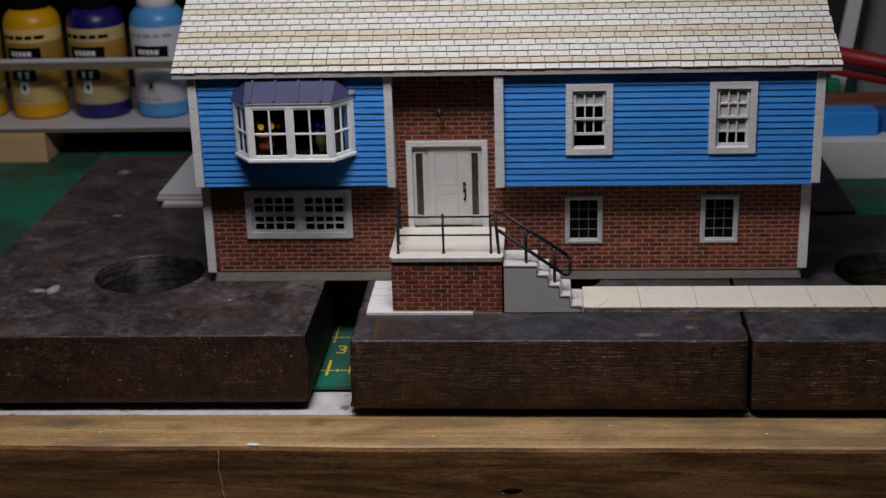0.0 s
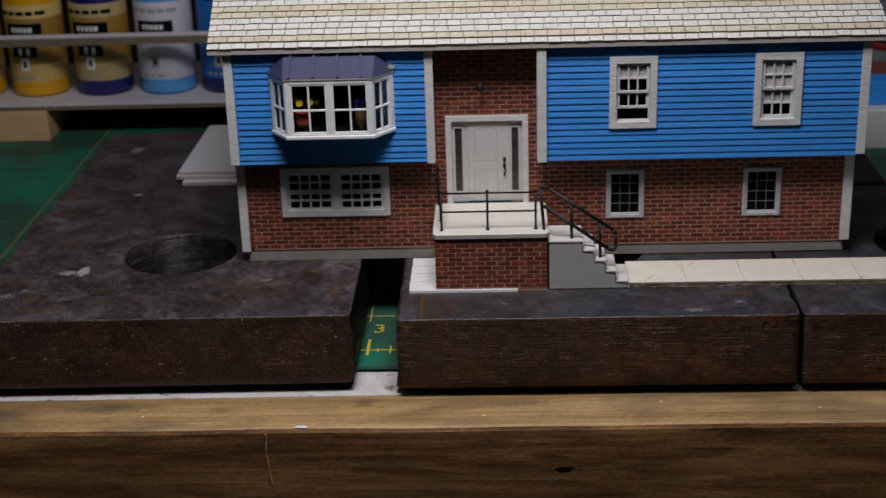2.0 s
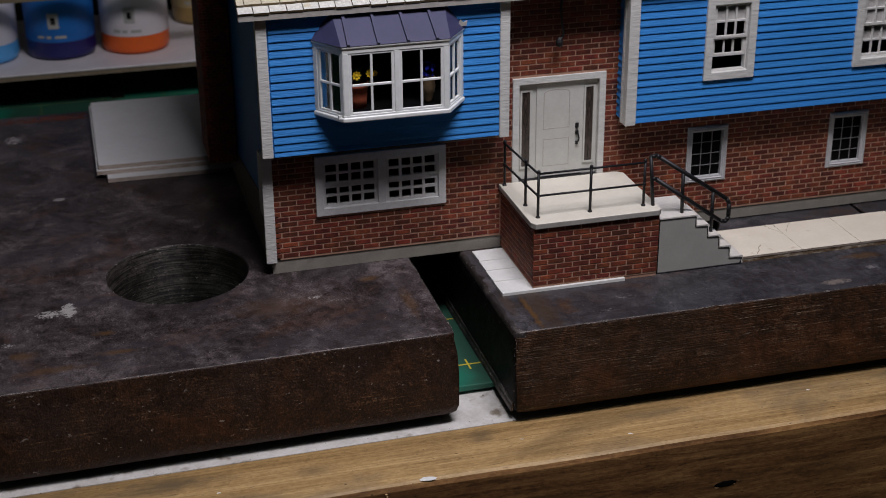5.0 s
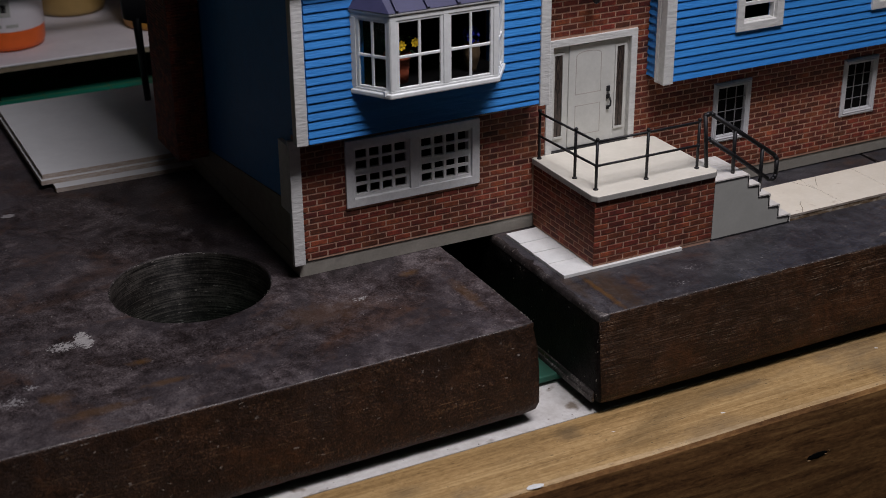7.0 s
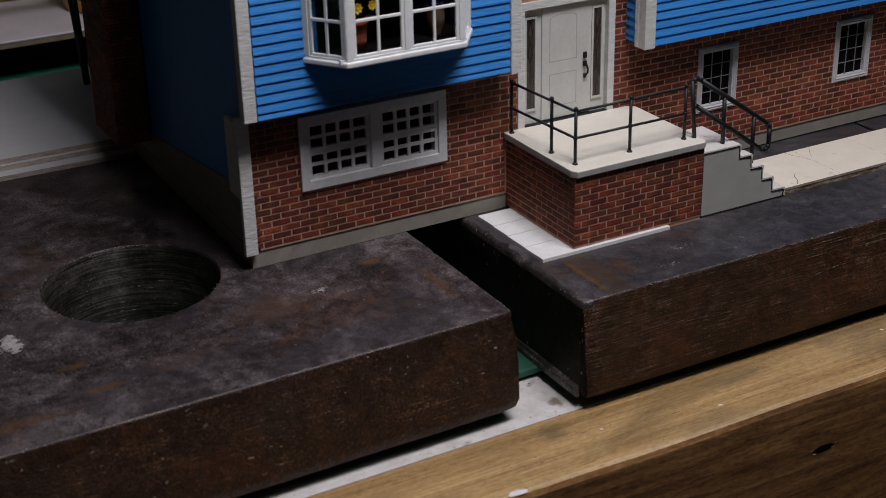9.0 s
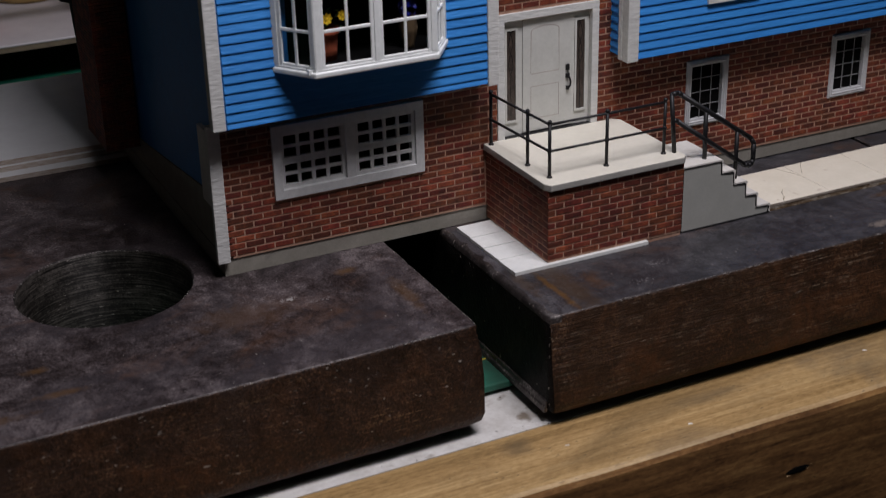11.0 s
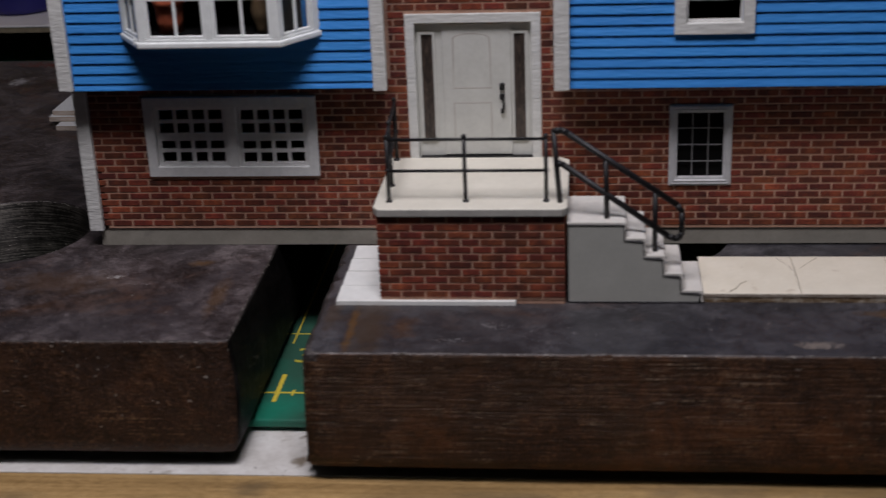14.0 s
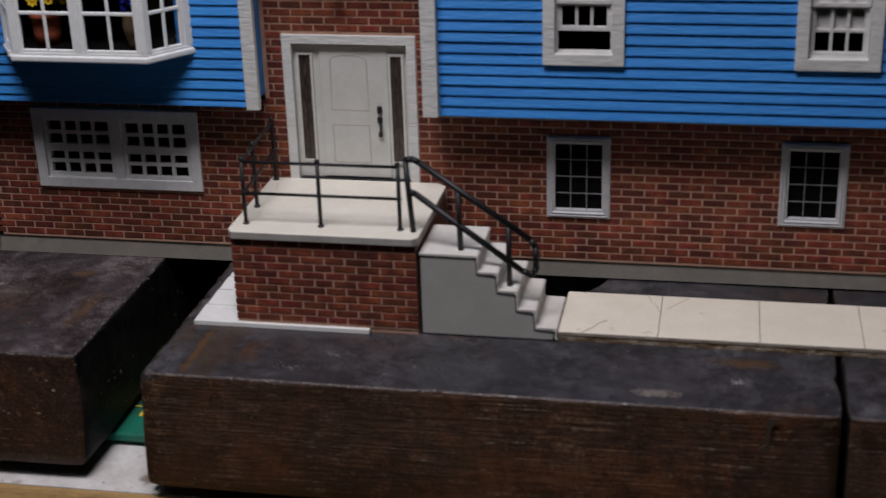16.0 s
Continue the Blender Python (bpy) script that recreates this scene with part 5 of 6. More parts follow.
prism(bm, [(57.6, 79.0), (60.6, 79.2), (60.9, 80.6), (59.8, 80.2), (58.9, 81.0)], "y", -8.2, -7.4)
part("torn_corner", bm, FASCIA, bay, "torn grey corner of the bay roof")

# ---- chimney ----
CH = (-11.0, -0.9, 79.0, 102.0)
bm = B()
box(bm, CH[0] + 0.35, CH[1], CH[2] + 0.35, CH[3], 10.4, 150)
chimney = part("chimney", bm, MORTAR, house, "dark red brick chimney on the side wall")
bm = B()
rnd = random.Random(12)
r, z = 0, 10.4
while z < 150:
    for axis, a0, a1 in (("x", CH[0], CH[1]), ("y", CH[2], CH[3])):
        x = a0 - (1.3 if r % 2 else 0)
        while x < a1:
            s, e = max(x, a0), min(x + 2.55, a1)
            if e - s > 0.3:
                if axis == "x":
                    box(bm, s, e, CH[2], CH[2] + 0.5, z + 0.08, z + 0.94)
                else:
                    box(bm, CH[0], CH[0] + 0.5, s + (0.5 if s == a0 else 0), e, z + 0.08, z + 0.94)
            x += 2.7
    z += 1.05
    r += 1
part("brickwork", bm, BRICKS, chimney, "courses of small dark bricks")["kind"] = "stuff"

# ---- plants in the bay, standing on its floor ----
bm = B()
lathe(bm, 26.0, -9.0, [(2.9, 57.2), (3.1, 60), (3.35, 63.4), (3.7, 63.5), (3.75, 65.0), (3.3, 65.1), (3.1, 64.4)], 28)
pot = thing("potted_plant", 26.0, -9.0, 57.2, "terracotta pot with yellow flowers on the bay sill", "potted plant")
part("pot", bm, TERRA, pot, "terracotta pot", smooth=True)
bm = B()
rnd = random.Random(2)
for _ in range(60):
    a, d, z = rnd.uniform(0, 6.28), rnd.uniform(0.4, 4.0), rnd.uniform(64.8, 69.2)
    c = Vector((26.4 + d * math.cos(a), -8.8 + 0.8 * d * math.sin(a), z))
    t = Vector((rnd.uniform(-1, 1), rnd.uniform(-1, 1), rnd.uniform(-0.3, 1))).normalized()
    s = t.orthogonal().normalized()
    vs = [bm.verts.new(c + v) for v in (-t * 1.0, s * 0.4, t * 1.0, -s * 0.4)]
    bm.faces.new(vs)
part("foliage", bm, LEAF, pot, "small green leaves")["kind"] = "stuff"
for x, y, z, r in ((25.3, -13.0, 68.2, 1.5), (29.3, -13.2, 68.6, 1.4), (31.4, -10.2, 67.6, 1.0), (23.4, -9.4, 68.8, 1.0)):
    bm = B()
    for k in range(8):
        a = 6.283 * k / 8
        vs = [bm.verts.new((x + r * c * math.cos(a + w), y + h, z + r * c * math.sin(a + w))) for c, w, h in ((0.1, 0, 0), (0.75, 0.36, -0.25), (1.0, 0, -0.35), (0.75, -0.36, -0.25))]
        bm.faces.new(vs)
    lathe(bm, 0, 0, [(0.02, 0), (0.3 * r, 0.05), (0.05, 0.2)], 8)
    for v in bm.verts[-24:]:
        v.co = Vector((x + v.co.x, y - 0.25 - v.co.z, z + v.co.y))
    part("flower", bm, YELLOWFL, pot, "yellow flower")
bouquet = thing("potted_plant", 47.7, -10.6, 57.2, "brown stone pot with a clump of cobalt blue flowers", "potted plant")
bm = B()
lathe(bm, 47.7, -10.6, [(1.5, 57.2), (1.3, 58.2), (2.1, 60.4), (2.4, 62.4), (2.1, 64.4), (2.3, 65.2), (1.9, 65.2), (1.7, 64.6)], 20)
part("pot", bm, STONEPOT, bouquet, "speckled brown stone pot", smooth=True)
bm = B()
rnd = random.Random(12)
for _ in range(46):
    a, h = rnd.uniform(0, 6.283), rnd.uniform(-0.6, 1)
    k = math.sqrt(1 - h * h) * 2.2
    c = Vector((47.7 + k * math.cos(a), -10.6 + k * math.sin(a), 67.4 + 2.1 * h))
    out = (c - Vector((47.7, -10.6, 66.6))).normalized()
    s1 = out.orthogonal().normalized()
    s2 = out.cross(s1)
    mid = bm.verts.new(c)
    rim = [bm.verts.new(c + out * 0.25 + 0.75 * (math.cos(t) * s1 + math.sin(t) * s2) * (1.0 if q % 2 else 0.55)) for q, t in ((q, 6.283 * q / 10) for q in range(10))]
    for q in range(10):
        bm.faces.new((mid, rim[q], rim[(q + 1) % 10]))
part("blossom", bm, COBALT, bouquet, "cobalt blue flower clump")["kind"] = "stuff"

# ---- entrance porch ----
porch = thing("porch", 95, -16, 1.4, "brick entrance porch with a cream slab on top", "porch")
PX0, PX1, PY0, PZ0, PZ1 = 74.6, 116.0, -33.6, 1.15, 21.2
bm = B()
box(bm, PX0 + 0.2, PX1 - 0.1, PY0 + 0.2, 0.8, PZ0, PZ1)
box(bm, 105.2, PX1 - 0.1, PY0 + 0.35, 0.7, 0.05, PZ0)
pbase = part("porch_base", bm, MORTAR, porch, "red brick base with pale mortar")
bm = B()
prism(bm, [(73.9, -32.6), (75.0, -34.4), (115.4, -34.4), (116.6, -33.2), (116.6, -1.2), (114.4, 0.6), (73.9, 0.6)], "z", 21.1, 23.05)
soften(bm, 0.3, 3)
# sides greyer than the cream top: their shade is put into the colour
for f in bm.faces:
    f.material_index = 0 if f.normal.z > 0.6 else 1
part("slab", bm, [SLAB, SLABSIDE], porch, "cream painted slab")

# railing round the porch
RAIL = thing("porch_railing", 95, -16, 22.95, "thin black metal railing with ball-topped posts", "railing")
POSTS = [(77.2, -29.6), (94.2, -29.6), (111.9, -29.6), (76.5, -19.4), (75.4, -1.2)]
for x, y in POSTS:
    bm = B()
    tube(bm, (x, y, 22.95), (x, y, 37.6), 0.44, 10)
    lathe(bm, x, y, [(0.15, 37.3), (0.5, 37.6), (0.62, 38.0), (0.5, 38.4), (0.1, 38.65)], 10)
    lathe(bm, x, y, [(0.75, 23.0), (0.75, 23.3), (0.45, 23.6)], 10)
    lathe(bm, x, y, [(0.4, 29.6), (0.6, 30.0), (0.6, 30.5), (0.4, 30.9)], 10)
    part("post", bm, BLACK, RAIL, smooth=True)
for z, r in ((37.4, 0.37), (30.2, 0.37)):
    for p, q in ((POSTS[0], POSTS[2]), (POSTS[0], POSTS[3]), (POSTS[3], POSTS[4])):
        bm = B()
        tube(bm, (*p, z), (*q, z), r, 8)
        part("rail", bm, BLACK, RAIL, smooth=True)

HAND = thing("stair_handrail", 128, -30, 22.4, "black metal handrail sloping down the steps", "handrail")
HY = -29.8


def rod(pts, r, name):
    bm = B()
    for p, q in zip(pts, pts[1:]):
        tube(bm, p, q, r, 10)
        bmesh.ops.create_icosphere(bm, subdivisions=1, radius=r, matrix=Matrix.Translation(q))
    part(name, bm, BLACK, HAND, smooth=True)


rod([(113.6, HY, 39.2), (115.4, HY, 39.4), (116.6, HY, 38.7), (140.2, HY, 22.2), (141.3, HY, 20.6), (141.4, HY, 15.8), (140.9, HY, 14.6), (139.9, HY, 14.3), (138.4, HY, 14.9), (115.6, HY, 31.6), (114.4, HY, 32.0)], 0.7, "handrail")
rod([(114.9, HY - 0.4, 23.0), (113.6, HY, 39.2)], 0.6, "post")
rod([(125.1, HY, 18.9), (124.8, HY, 32.9)], 0.6, "post")
rod([(135.6, HY, 11.0), (135.5, HY, 25.4)], 0.6, "post")

# steps
STEPS = thing("concrete_steps", 131, -24, 0, "small grey concrete steps with white treads", "steps")
prof = [(116.6, 0.3), (145.4, 0.3), (145.9, 2.5), (141.3, 2.9), (141.1, 6.6), (137.4, 7.0), (137.2, 10.8), (133.2, 11.2), (133.0, 14.9), (128.9, 15.3), (128.8, 18.9), (116.6, 19.0)]
bm = B()
prism(bm, prof, "y", -32.6, -16.0)
soften(bm, 0.22, 2)
part("step_body", bm, STEPGREY, STEPS, "grey painted step side")
for xa, xb, z, low in ((116.5, 129.0, 19.15, 15.4), (128.9, 133.3, 15.45, 11.3), (133.0, 137.5, 11.35, 7.1), (137.2, 141.4, 7.15, 3.0), (141.1, 145.9, 3.05, 0.35)):
    nose = [(xb + 0.5 * math.sin(a) - 0.15, z - 0.55 + 0.55 * math.cos(a)) for a in [math.pi / 2 * k / 4 for k in range(5)]]
    bm = B()
    prism(bm, [(xa, z + 0.05), *nose, (xb + 0.15, z - 1.6), (xb + 0.1, low + 0.7), (xb + 0.45, low + 0.1), (xb, low), (xb - 0.25, low + 0.6), (xb - 0.2, z - 1.0), (xb - 0.6, z - 0.4), (xa, z - 0.35)], "y", -32.74, -15.9)
    part("tread", bm, STEPWHITE, STEPS, "white painted tread and riser")
bm = B()
line = [(116.7, 0.35), (145.3, 0.35), (145.8, 2.2)]
for p, q in zip(line, line[1:]):
    tube(bm, (p[0], -32.62, p[1]), (q[0], -32.62, q[1]), 0.2, 6)
for p, q in zip(prof[2:], prof[3:]):
    tube(bm, (p[0], -32.68, p[1] - 0.30), (q[0], -32.68, q[1] - 0.30), 0.16, 6)
tube(bm, (116.55, -32.62, 0.4), (116.55, -32.62, 18.8), 0.15, 6)
part("edge_line", bm, BLACK, STEPS, "dark inked edge line")
# walkway of cream slabs
WALKWAY = thing("walkway", 240, -22, 0, "cream painted card walkway scored into slabs with cracks", "walkway")
bm = B()
box(bm, 146.4, 295.7, -32.05, -11.2, 0.04, 1.4)
part("core_board", bm, WALKEDGE, WALKWAY)
xs = [146.3, 167.6, 188.9, 210.2, 231.6, 253.0, 274.4, 295.8]
for a, b in zip(xs, xs[1:]):
    bm = B()
    prism(bm, [(a + 0.06, -32.2), (b - 0.06, -32.2), (b - 0.06, -11.0), (a + 0.06, -11.0)], "z", 1.35, 2.2)
    soften(bm, 0.08, 1)
    for f in bm.faces:
        f.material_index = 0 if f.normal.z > 0.5 else 1
    part("slab", bm, [WALK, WALKSIDE], WALKWAY)
for pts in ([(151.5, -32.0), (152.6, -30.4), (153.4, -29.8), (154.6, -27.0), (156.2, -25.4)], [(164.4, -11.4), (165.2, -14.2), (166.4, -16.0), (167.2, -19.4)], [(169.0, -18.0), (171.2, -14.6), (173.6, -11.6)],
            [(231.0, -31.6), (233.2, -29.4)]):
    bm = B()
    for p, q in zip(pts, pts[1:]):
        tube(bm, (*p, 2.18), (*q, 2.18), 0.10 if pts[0][1] < -25 else 0.06, 5)
    part("crack", bm, BURNT, WALKWAY, "hairline crack")

# white card under the porch, scored into boards
CARDS = thing("scored_card", 85, -16, 0, "white scored card lying under the porch", "card")
for a, b in ((-34.4, -25.6), (-25.3, -17.2), (-16.9, -9.6), (-9.3, -1.2)):
    bm = B()
    prism(bm, [(64.6, a), (105.0 if a < -30 else 80.0, a), (105.0 if a < -30 else 80.0, b), (64.4, b)], "z", 0.05, 1.0 if a < -30 else 0.95)
    part("board", bm, CARD, CARDS)

# ---- stack of white card behind the house ----
rnd = random.Random(3)
for k in range(3):
    o = (0, 3.4, 1.6)[k]
    STK = B()
    x0, y0 = (-47.0, -50.6, -49.8)[k], (98.5, 103.0, 104.5)[k]
    prism(STK, [(x0, y0), (24, y0 - 1.5), (26, 182 - k), (x0 + 0.8, 183 - k)], "z", -0.5 + 1.6 * k, 1.0 + 1.6 * k)
    for f in STK.faces:
        f.material_index = 0 if f.normal.z > 0.5 else 1
    solo("card_sheet", STK, [PAPER, SHEETEDGE], "sheet of white card stacked on the steel block", "card", "stack of card sheets")

# black wire stand on the stack of card, beside the chimney
STAND = thing("wire_stand", 2.6, 161.4, 4.3, "thin black metal stand on the stack of card", "stand")
bm = B()
tube(bm, (2.6, 161.4, 4.3), (1.2, 161.4, 36.0), 1.2, 10, 1.6)
part("upright", bm, BLACK, STAND, smooth=True)
bm = B()
prism(bm, [(-3.6, 36.0), (7.0, 32.5), (7.0, 40.0), (1.0, 60.0), (-4.6, 60.0)], "y", 160.0, 163.0)
soften(bm, 0.6, 2)
part("bracket", bm, BLACK, STAND)

# ---- paint rack ----
RACK = thing("paint_rack", -80, 300, -26.8, "white tiered rack filled with paint bottles", "shelf rack")
SZ = -5.6
bm = B()
box(bm, -330, 150, 262.5, 360, SZ - 0.9, SZ)
soften(bm, 0.3, 2)
part("shelf", bm, SHELFWHITE, RACK, "white laminated shelf")
# brown strip paints the shadow on the shelf's front edge
bm = B()
box(bm, -330, 150, 263.0, 360, SZ - 3.2, SZ - 0.95)
part("shelf_edge_shade", bm, UNDERROOF, RACK, "front edge of the shelf, its shadow painted brown")
bm = B()
box(bm, -330, 150, 262.6, 266, 32.4, 34.4)
soften(bm, 0.4, 2)
part("front_rail", bm, SHELFWHITE, RACK)
# brown strip added for the shadow below the rail
bm = B()
box(bm, -330, 150, 262.9, 268, 28.3, 32.4)
part("rail_shade_strip", bm, UNDERROOF, RACK)
bm = B()
box(bm, -330, 150, 380, 383, -26.7, 150)
part("back_panel", bm, grain("rack_back_dark", two((40, 38, 38), (56, 54, 52)), 30, 0.8), RACK)
for x in (-300, -34, 140):
    bm = B()
    box(bm, x - 3, x + 3, 280, 300, -26.8, SZ - 3.3)
    part("leg", bm, DARK, RACK)
bm = B()
box(bm, -330, 150, 300, 380, 76, 79)
part("shelf", bm, SHELFWHITE, RACK)


GOLD = grain("label_gold", two((148, 112, 40), (168, 132, 58)), 30, 0.45)


def paint_bottle(x, paint, label_col, text_dark=True, y=295.0, mirror=False, r=16.4, cap=(232, 230, 226), name="paint", dark_neck=False):
    ob = thing("paint_bottle", x, y, SZ, f"plastic bottle of {name} paint with a printed label", "paint bottle", "paint bottles on the rack")
    pm = grain("paint_" + name.replace(" ", "_"), two(paint, tuple(min(255, int(c * 1.12) + 4) for c in paint)), 40, 0.35)
    lm = grain("label_" + name.replace(" ", "_"), two(label_col, tuple(min(255, c + 12) for c in label_col)), 40, 0.5)
    km = grain("cap_" + name.replace(" ", "_"), two(cap, cap), 40, 0.4)
    bm = B()
    lathe(bm, x, y, [(r - 3, SZ + 0.05), (r - 0.7, SZ + 0.8), (r, SZ + 3), (r, SZ + 56.6), (r - 0.8, SZ + 59.6), (r - 2.6, SZ + 62.2), (r - 4.6, SZ + 63.8), (r - 6.0, SZ + 64.4)], 36)
    part("body", bm, pm, ob, smooth=True)
    bm = B()
    lathe(bm, x, y, [(r, SZ + 9.2), (r + 0.12, SZ + 9.4), (r + 0.12, SZ + 53.6), (r, SZ + 53.9)], 36)
    part("label", bm, lm, ob, "printed label", smooth=True)
    if text_dark and sum(label_col) < 560:
        bm = B()
        lathe(bm, x, y, [(r + 0.1, SZ + 19.8), (r + 0.2, SZ + 20), (r + 0.2, SZ + 46), (r + 0.1, SZ + 46.2)], 36)
        part("label_field", bm, GOLD, ob, "gold middle of the label", smooth=True)
    bm = B()
    lathe(bm, x, y, [(r - 6.2, SZ + 64.0), (r - 5.2, SZ + 64.6), (r - 5.2, SZ + 70.4), (r - 6.0, SZ + 71.0)], 24)
    part("collar", bm, DARK if dark_neck else km, ob, "ribbed neck collar", smooth=True)
    bm = B()
    lathe(bm, x, y, [(r - 6.4, SZ + 70.9), (r - 5.6, SZ + 71.4), (r - 6.2, SZ + 80), (r - 9, SZ + 85), (3, SZ + 92), (1.5, SZ + 93)], 24)
    part("cap", bm, km, ob, smooth=True)

    def patch(a0, a1, z0, z1, mat, nm):
        bm = B()
        n = 10
        lo = [bm.verts.new((x + (r + 0.3) * math.sin(radians(a0 + (a1 - a0) * k / n)), y - (r + 0.3) * math.cos(radians(a0 + (a1 - a0) * k / n)), SZ + z0)) for k in range(n + 1)]
        hi = [bm.verts.new((v.co.x, v.co.y, SZ + z1)) for v in lo]
        for k in range(n):
            bm.faces.new((lo[k], lo[k + 1], hi[k + 1], hi[k]))
        part(nm, bm, mat, ob, smooth=True)
    if text_dark:
        patch(-46, 30, 31.4, 43.4, DARK, "label_band")
        for a0, a1 in ((-34, -26), (-24, -17), (-15, -8), (-6, 1), (3, 11)):
            patch(a0, a1, 38.4, 41.2, CARD, "label_bar")
        patch(-30, -18, 33.4, 37.0, CARD, "label_bar")
        patch(-14, 14, 33.4, 35.4, CARD, "label_bar")
        for a0, a1 in ((-58, -40), (-36, -22), (-18, -2), (2, 16), (20, 40)):
            patch(a0, a1, 48.2, 50.4, STEPGREY if sum(label_col) > 560 else DARK, "label_bar")
        if sum(label_col) < 560:
            patch(-38, 16, 24.0, 31.0, DARK, "label_band")
            patch(-22, -14, 25.0, 29.0, CARD, "label_bar")
            patch(-6, 2, 25.0, 29.0, CARD, "label_bar")
    patch(-20, -2, 16.0, 23.5, CARD if text_dark and sum(label_col) < 560 else STEPGREY, "label_badge")
    patch(-15, -7, 18, 21.5, DARK, "label_badge_mark")
    for a0, a1 in ((-40, -28), (-24, -16), (-10, 8)):
        patch(a0, a1, 11.2, 12.6, STEPGREY, "label_bar")
    return ob


paint_bottle(-207, (190, 150, 20), (190, 170, 110), name="pale yellow", dark_neck=True)
paint_bottle(-169.5, (206, 152, 8), (212, 182, 108), name="yellow", dark_neck=True)
paint_bottle(-131.5, (26, 24, 92), (186, 164, 112), name="navy blue", dark_neck=True)
paint_bottle(-94.0, (78, 150, 206), (206, 204, 212), name="light blue")
paint_bottle(-57.5, (22, 22, 84), (18, 100, 178), False, name="deep blue")
paint_bottle(-22.0, (214, 92, 24), (216, 212, 214), False, name="orange")
paint_bottle(16.5, (150, 124, 74), (178, 158, 110), False, y=338, name="sand")
paint_bottle(47, (150, 104, 20), (168, 128, 46), False, name="ochre")
paint_bottle(86, (120, 40, 36), (180, 160, 140), name="red brown")

# ---- pine offcut and clutter ----
bm = B()
box(bm, -260, -158.5, 262, 300, -26.75, -9.0)
soften(bm, 0.6, 2)
solo("pine_block", bm, PINE, "pale pine offcut lying on the cutting mat", "wood block")

BLUEBOX = thing("blue_box", 300, 240, -4.6, "bright blue cardboard box on a white one", "box")
bm = B()
prism(bm, [(250, 222), (309.0, 224), (309.0, 240), (250, 240)], "z", -4.6, 8.2)
soften(bm, 0.8, 2)
part("carton", bm, grain("carton_blue", two((44, 148, 246), (58, 160, 250)), 40, 0.5), BLUEBOX)
bm = B()
box(bm, 308.5, 420, 230, 262, -4.6, 7.0)
soften(bm, 0.8, 2)
solo("blue_pack", bm, grain("pack_blue", two((24, 84, 160), (36, 100, 178)), 40, 0.5), "flat blue pack lying beside the blue box", "box")
bm = B()
box(bm, 252, 440, 216, 275, -26.75, -4.8)
soften(bm, 1.0, 2)
solo("white_box", bm, CARD, "low white box on the cutting mat", "box")
CLAMP = thing("red_clamp", 320, 270, 30, "red handled bar clamp leaning over the boxes", "clamp")
CLAMPRED = grain("clamp_red", two((138, 20, 26), (166, 32, 38)), 60, 0.45)
for p, q, r in (((262, 266, 37.0), (440, 262, 0.5), 4.4), ((262, 274, 27.0), (440, 274, -11.0), 3.4)):
    bm = B()
    tube(bm, p, q, r, 12)
    part("handle", bm, CLAMPRED, CLAMP, smooth=True)
bm = B()
tube(bm, (262, 272, 32.4), (440, 270, -5.0), 3.2, 12)
part("bar", bm, FASCIA, CLAMP, "pale steel bar")
bm = B()
box(bm, 288.6, 295.2, 262, 268, 9.6, 16.6)
soften(bm, 0.8, 2)
part("pad", bm, grain("pad_green", two((14, 112, 76), (22, 132, 92)), 60, 0.5), CLAMP, "green grip")
bm = B()
box(bm, 281.0, 287.4, 264, 270, -4.7, 22)
soften(bm, 1.0, 2)
part("foot", bm, PAPER, CLAMP, "white plastic foot")
bm = B()
box(bm, 284, 440, 241, 262, 7.1, 9.4)
solo("wood_strip", bm, grain("strip_brown", two((112, 66, 50), (140, 88, 66)), 40, 0.7, stretch=(0.2, 1, 1)), "thin brown strip of wood lying on the blue packs", "strip")
bm = B()
prism(bm, [(294, -26.7), (303, -26.7), (321, 110), (314, 110)], "y", 306, 310)
solo("white_strip", bm, PAPER, "white plastic strip leaning upright behind the boxes", "strip")
bm = B()
box(bm, 319, 520, 330, 340, -26.75, 150)
soften(bm, 1.0, 1)
solo("grey_panel", bm, grain("panel_grey", two((120, 120, 122), (150, 150, 152)), 30, 0.5), "grey panel standing at the back of the bench", "panel")

# ---- bricks last ----


def brick_mesh(name, w, mat, h=1.38, d=0.12):
    bm = B()
    b = 0.09
    lo = [bm.verts.new(p) for p in ((0, 0, 0), (w, 0, 0), (w, 0, h), (0, 0, h))]
    hi = [bm.verts.new(p) for p in ((b, -d, b), (w - b, -d, b), (w - b, -d, h - b), (b, -d, h - b))]
    bm.faces.new(hi)
    for i in range(4):
        j = (i + 1) % 4
        bm.faces.new((lo[i], lo[j], hi[j], hi[i]))
    bmesh.ops.recalc_face_normals(bm, faces=bm.faces[:])
    return to_mesh(name, bm, mat)


def brick_into(bm, x, y, z, w, h=1.38, d=0.12):
    b = 0.09
    lo = [bm.verts.new(p) for p in ((x, y, z), (x + w, y, z), (x + w, y, z + h), (x, y, z + h))]
    hi = [bm.verts.new(p) for p in ((x + b, y - d, z + b), (x + w - b, y - d, z + b), (x + w - b, y - d, z + h - b), (x + b, y - d, z + h - b))]
    bm.faces.new(hi)
    for i in range(4):
        j = (i + 1) % 4
        bm.faces.new((lo[i], lo[j], hi[j], hi[i]))


CACHE = {}


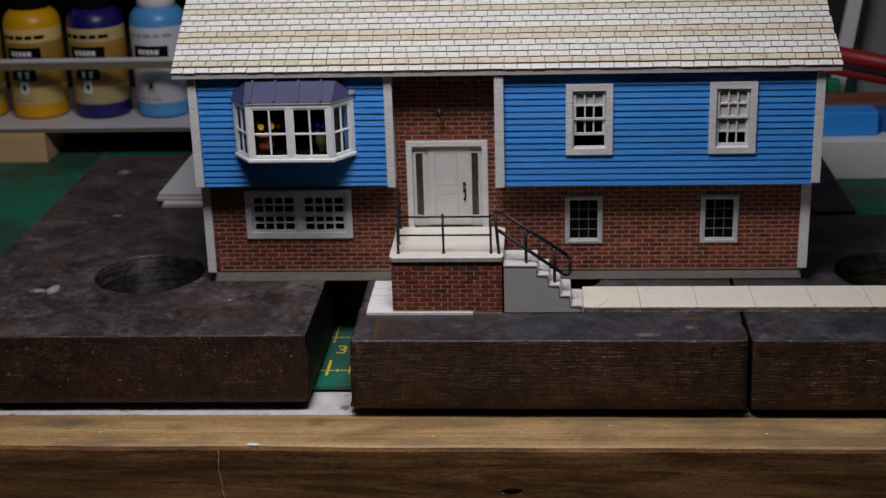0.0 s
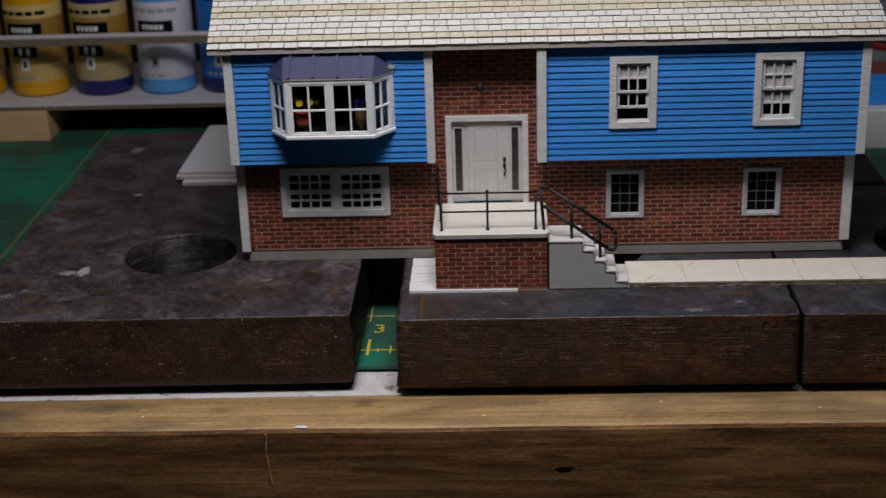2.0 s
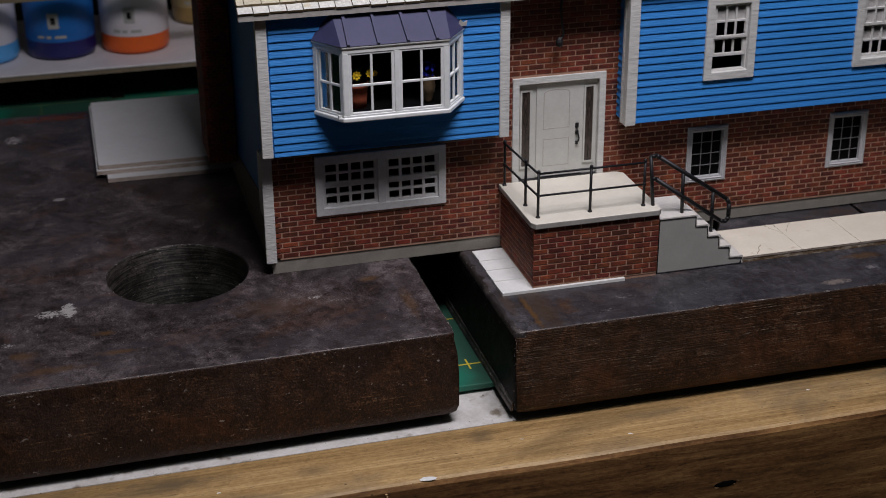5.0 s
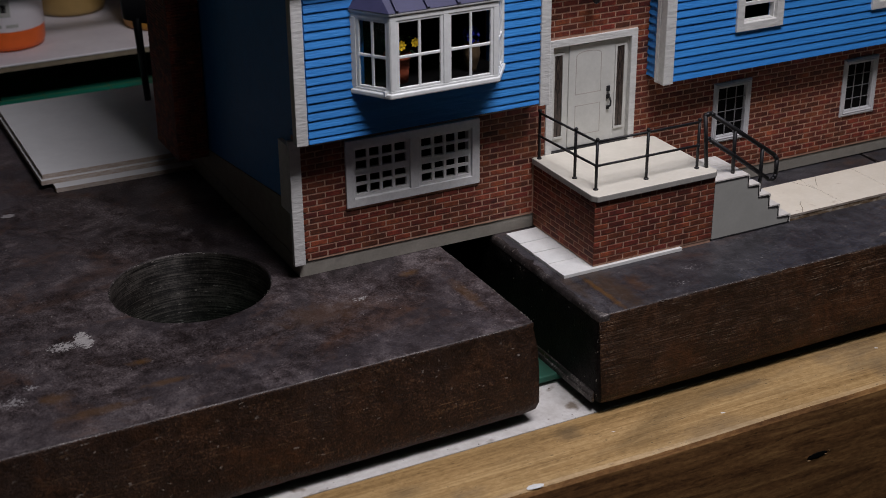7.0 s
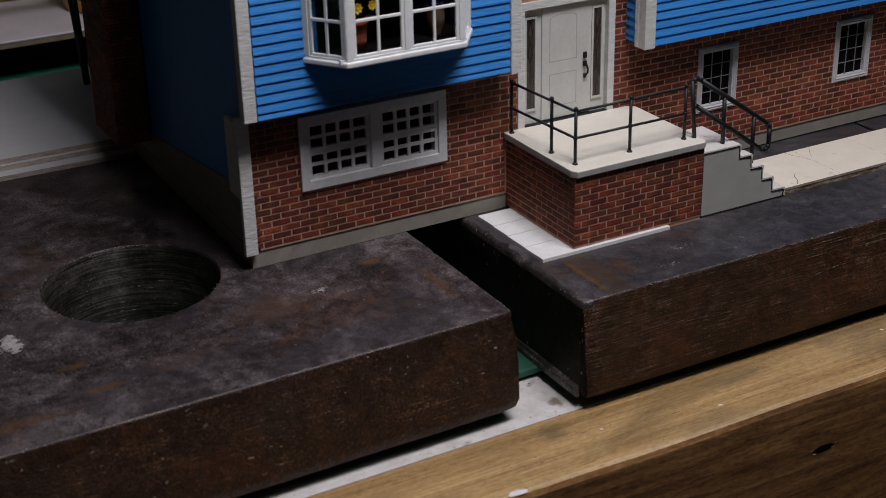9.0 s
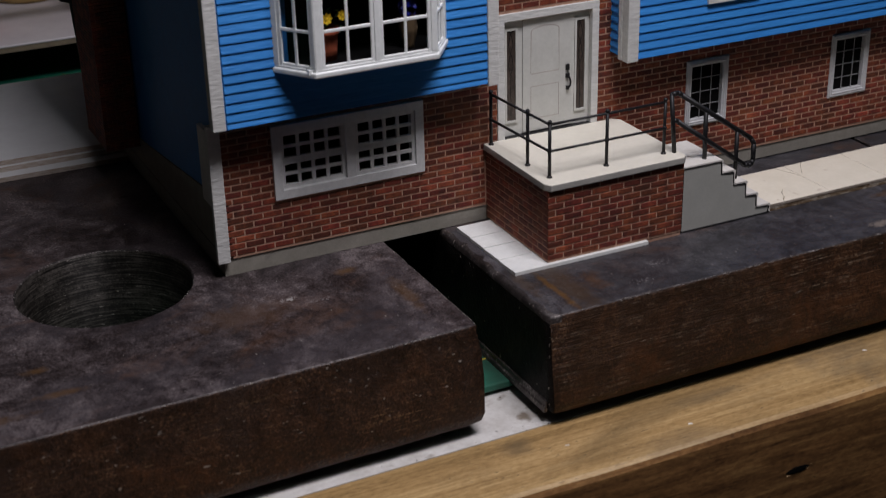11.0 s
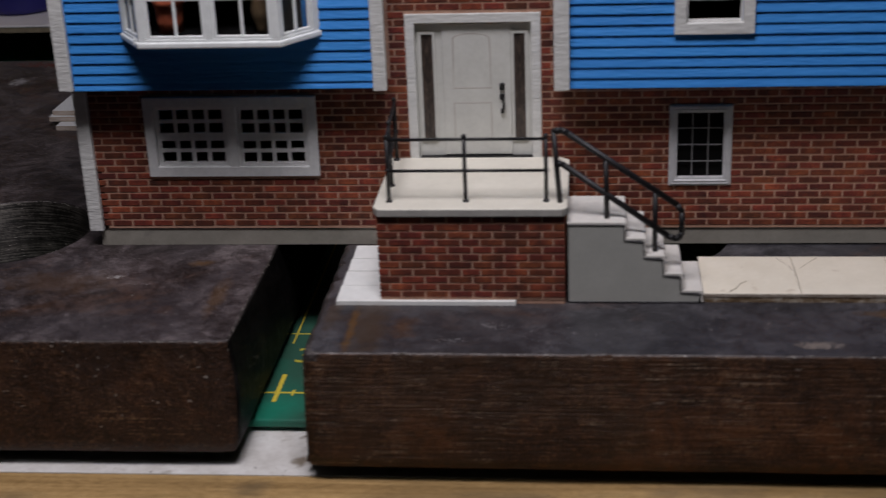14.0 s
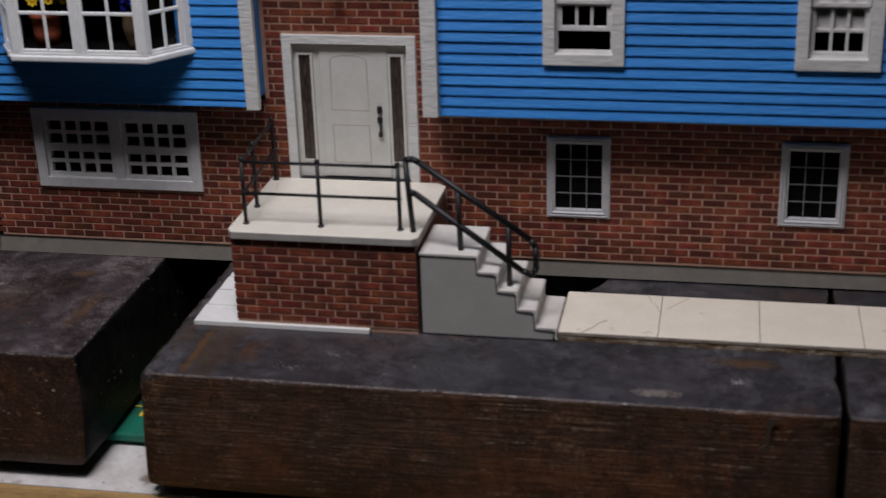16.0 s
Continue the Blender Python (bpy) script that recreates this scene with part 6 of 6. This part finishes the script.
def lay(parent, x0, x1, z0, z1, y, holes, single, joined, pitch=1.7775, length=5.24, gap=0.40, phase=0.0, joints=None):
    """Running bond with a joint at `phase` (or the given joints of even and odd courses);
    bricks in the stretch `single` are objects, the rest goes into the mesh `joined`."""
    r, z = 0, z0
    while z + 0.8 < z1:
        h = min(pitch - gap, z1 - z)
        if joints:
            cuts = [x0 - gap / 2, *joints[r % 2], x1 + gap / 2]
        else:
            first = x0 - (x0 - phase - (length / 2 if r % 2 else 0)) % length
            cuts = [first + length * k for k in range(int((x1 - first) / length) + 2)]
        for a, b in zip(cuts, cuts[1:]):
            for s, e in spans(max(a + gap / 2, x0), min(b - gap / 2, x1), [(o[0], o[1]) for o in holes if o[2] < z + h * 0.7 and o[3] > z + h * 0.3]):
                if e - s > 0.5:
                    if single(s, z) and h > 1.2:
                        k = round(e - s, 1)
                        if k not in CACHE:
                            CACHE[k] = brick_mesh("brick", k, BRICK)
                        piece("brick", CACHE[k], parent, s, y - random.uniform(0, 0.05), z)
                    else:
                        brick_into(joined, s, y - random.uniform(0, 0.05), z, e - s, h)
        z += pitch
        r += 1


holes = [(13.9, 56.1, 18.6, 38.5), (140.0, 154.2, 16.5, 34.6), (192.4, 206.6, 16.5, 34.6), (78.6, 110.2, 22.0, 57.8)]
joined = B()
lay(brickwall, 0.4, 230.4, 5.41, ZS + 0.6, YB, holes + [(74.5, 116.2, 0, 21.8)], lambda s, z: 112 < s < 196 and z > 6, joined, phase=159.65)
lay(brickwall, 74.6, 114.0, 5.41 + 1.7775 * 21, ZE, YB, holes, lambda s, z: False, joined, phase=162.27)
part("brickwork", joined, BRICKS, brickwall, "further courses of red brick")["kind"] = "stuff"
joined = B()
lay(pbase, PX0, PX1, 1.72, PZ1, PY0 + 0.2, [], lambda s, z: True, joined, pitch=1.78,
    joints=((79.4, 84.8, 90.1, 95.5, 100.1, 105.6, 111.0), (76.9, 82.2, 87.6, 93.1, 97.3, 102.6, 107.9, 113.4)))
part("brickwork", joined, BRICKS, pbase)["kind"] = "stuff"
# the porch's side towards the open end of the house
quarter = Matrix.Rotation(radians(-90), 4, "Z")
r, z = 0, 1.72
while z + 0.8 < PZ1:
    y = 0.6 + (2.62 if r % 2 else 0)
    while y > PY0 + 0.3:
        s, e = min(y, 0.6), max(y - 4.83, PY0 + 0.12)
        k = round(s - e, 1)
        if k > 0.5:
            if k not in CACHE:
                CACHE[k] = brick_mesh("brick", k, BRICK)
            piece("brick", CACHE[k], pbase, PX0 + 0.2, s, z, quarter)
        y -= 5.24
    z += 1.78
    r += 1
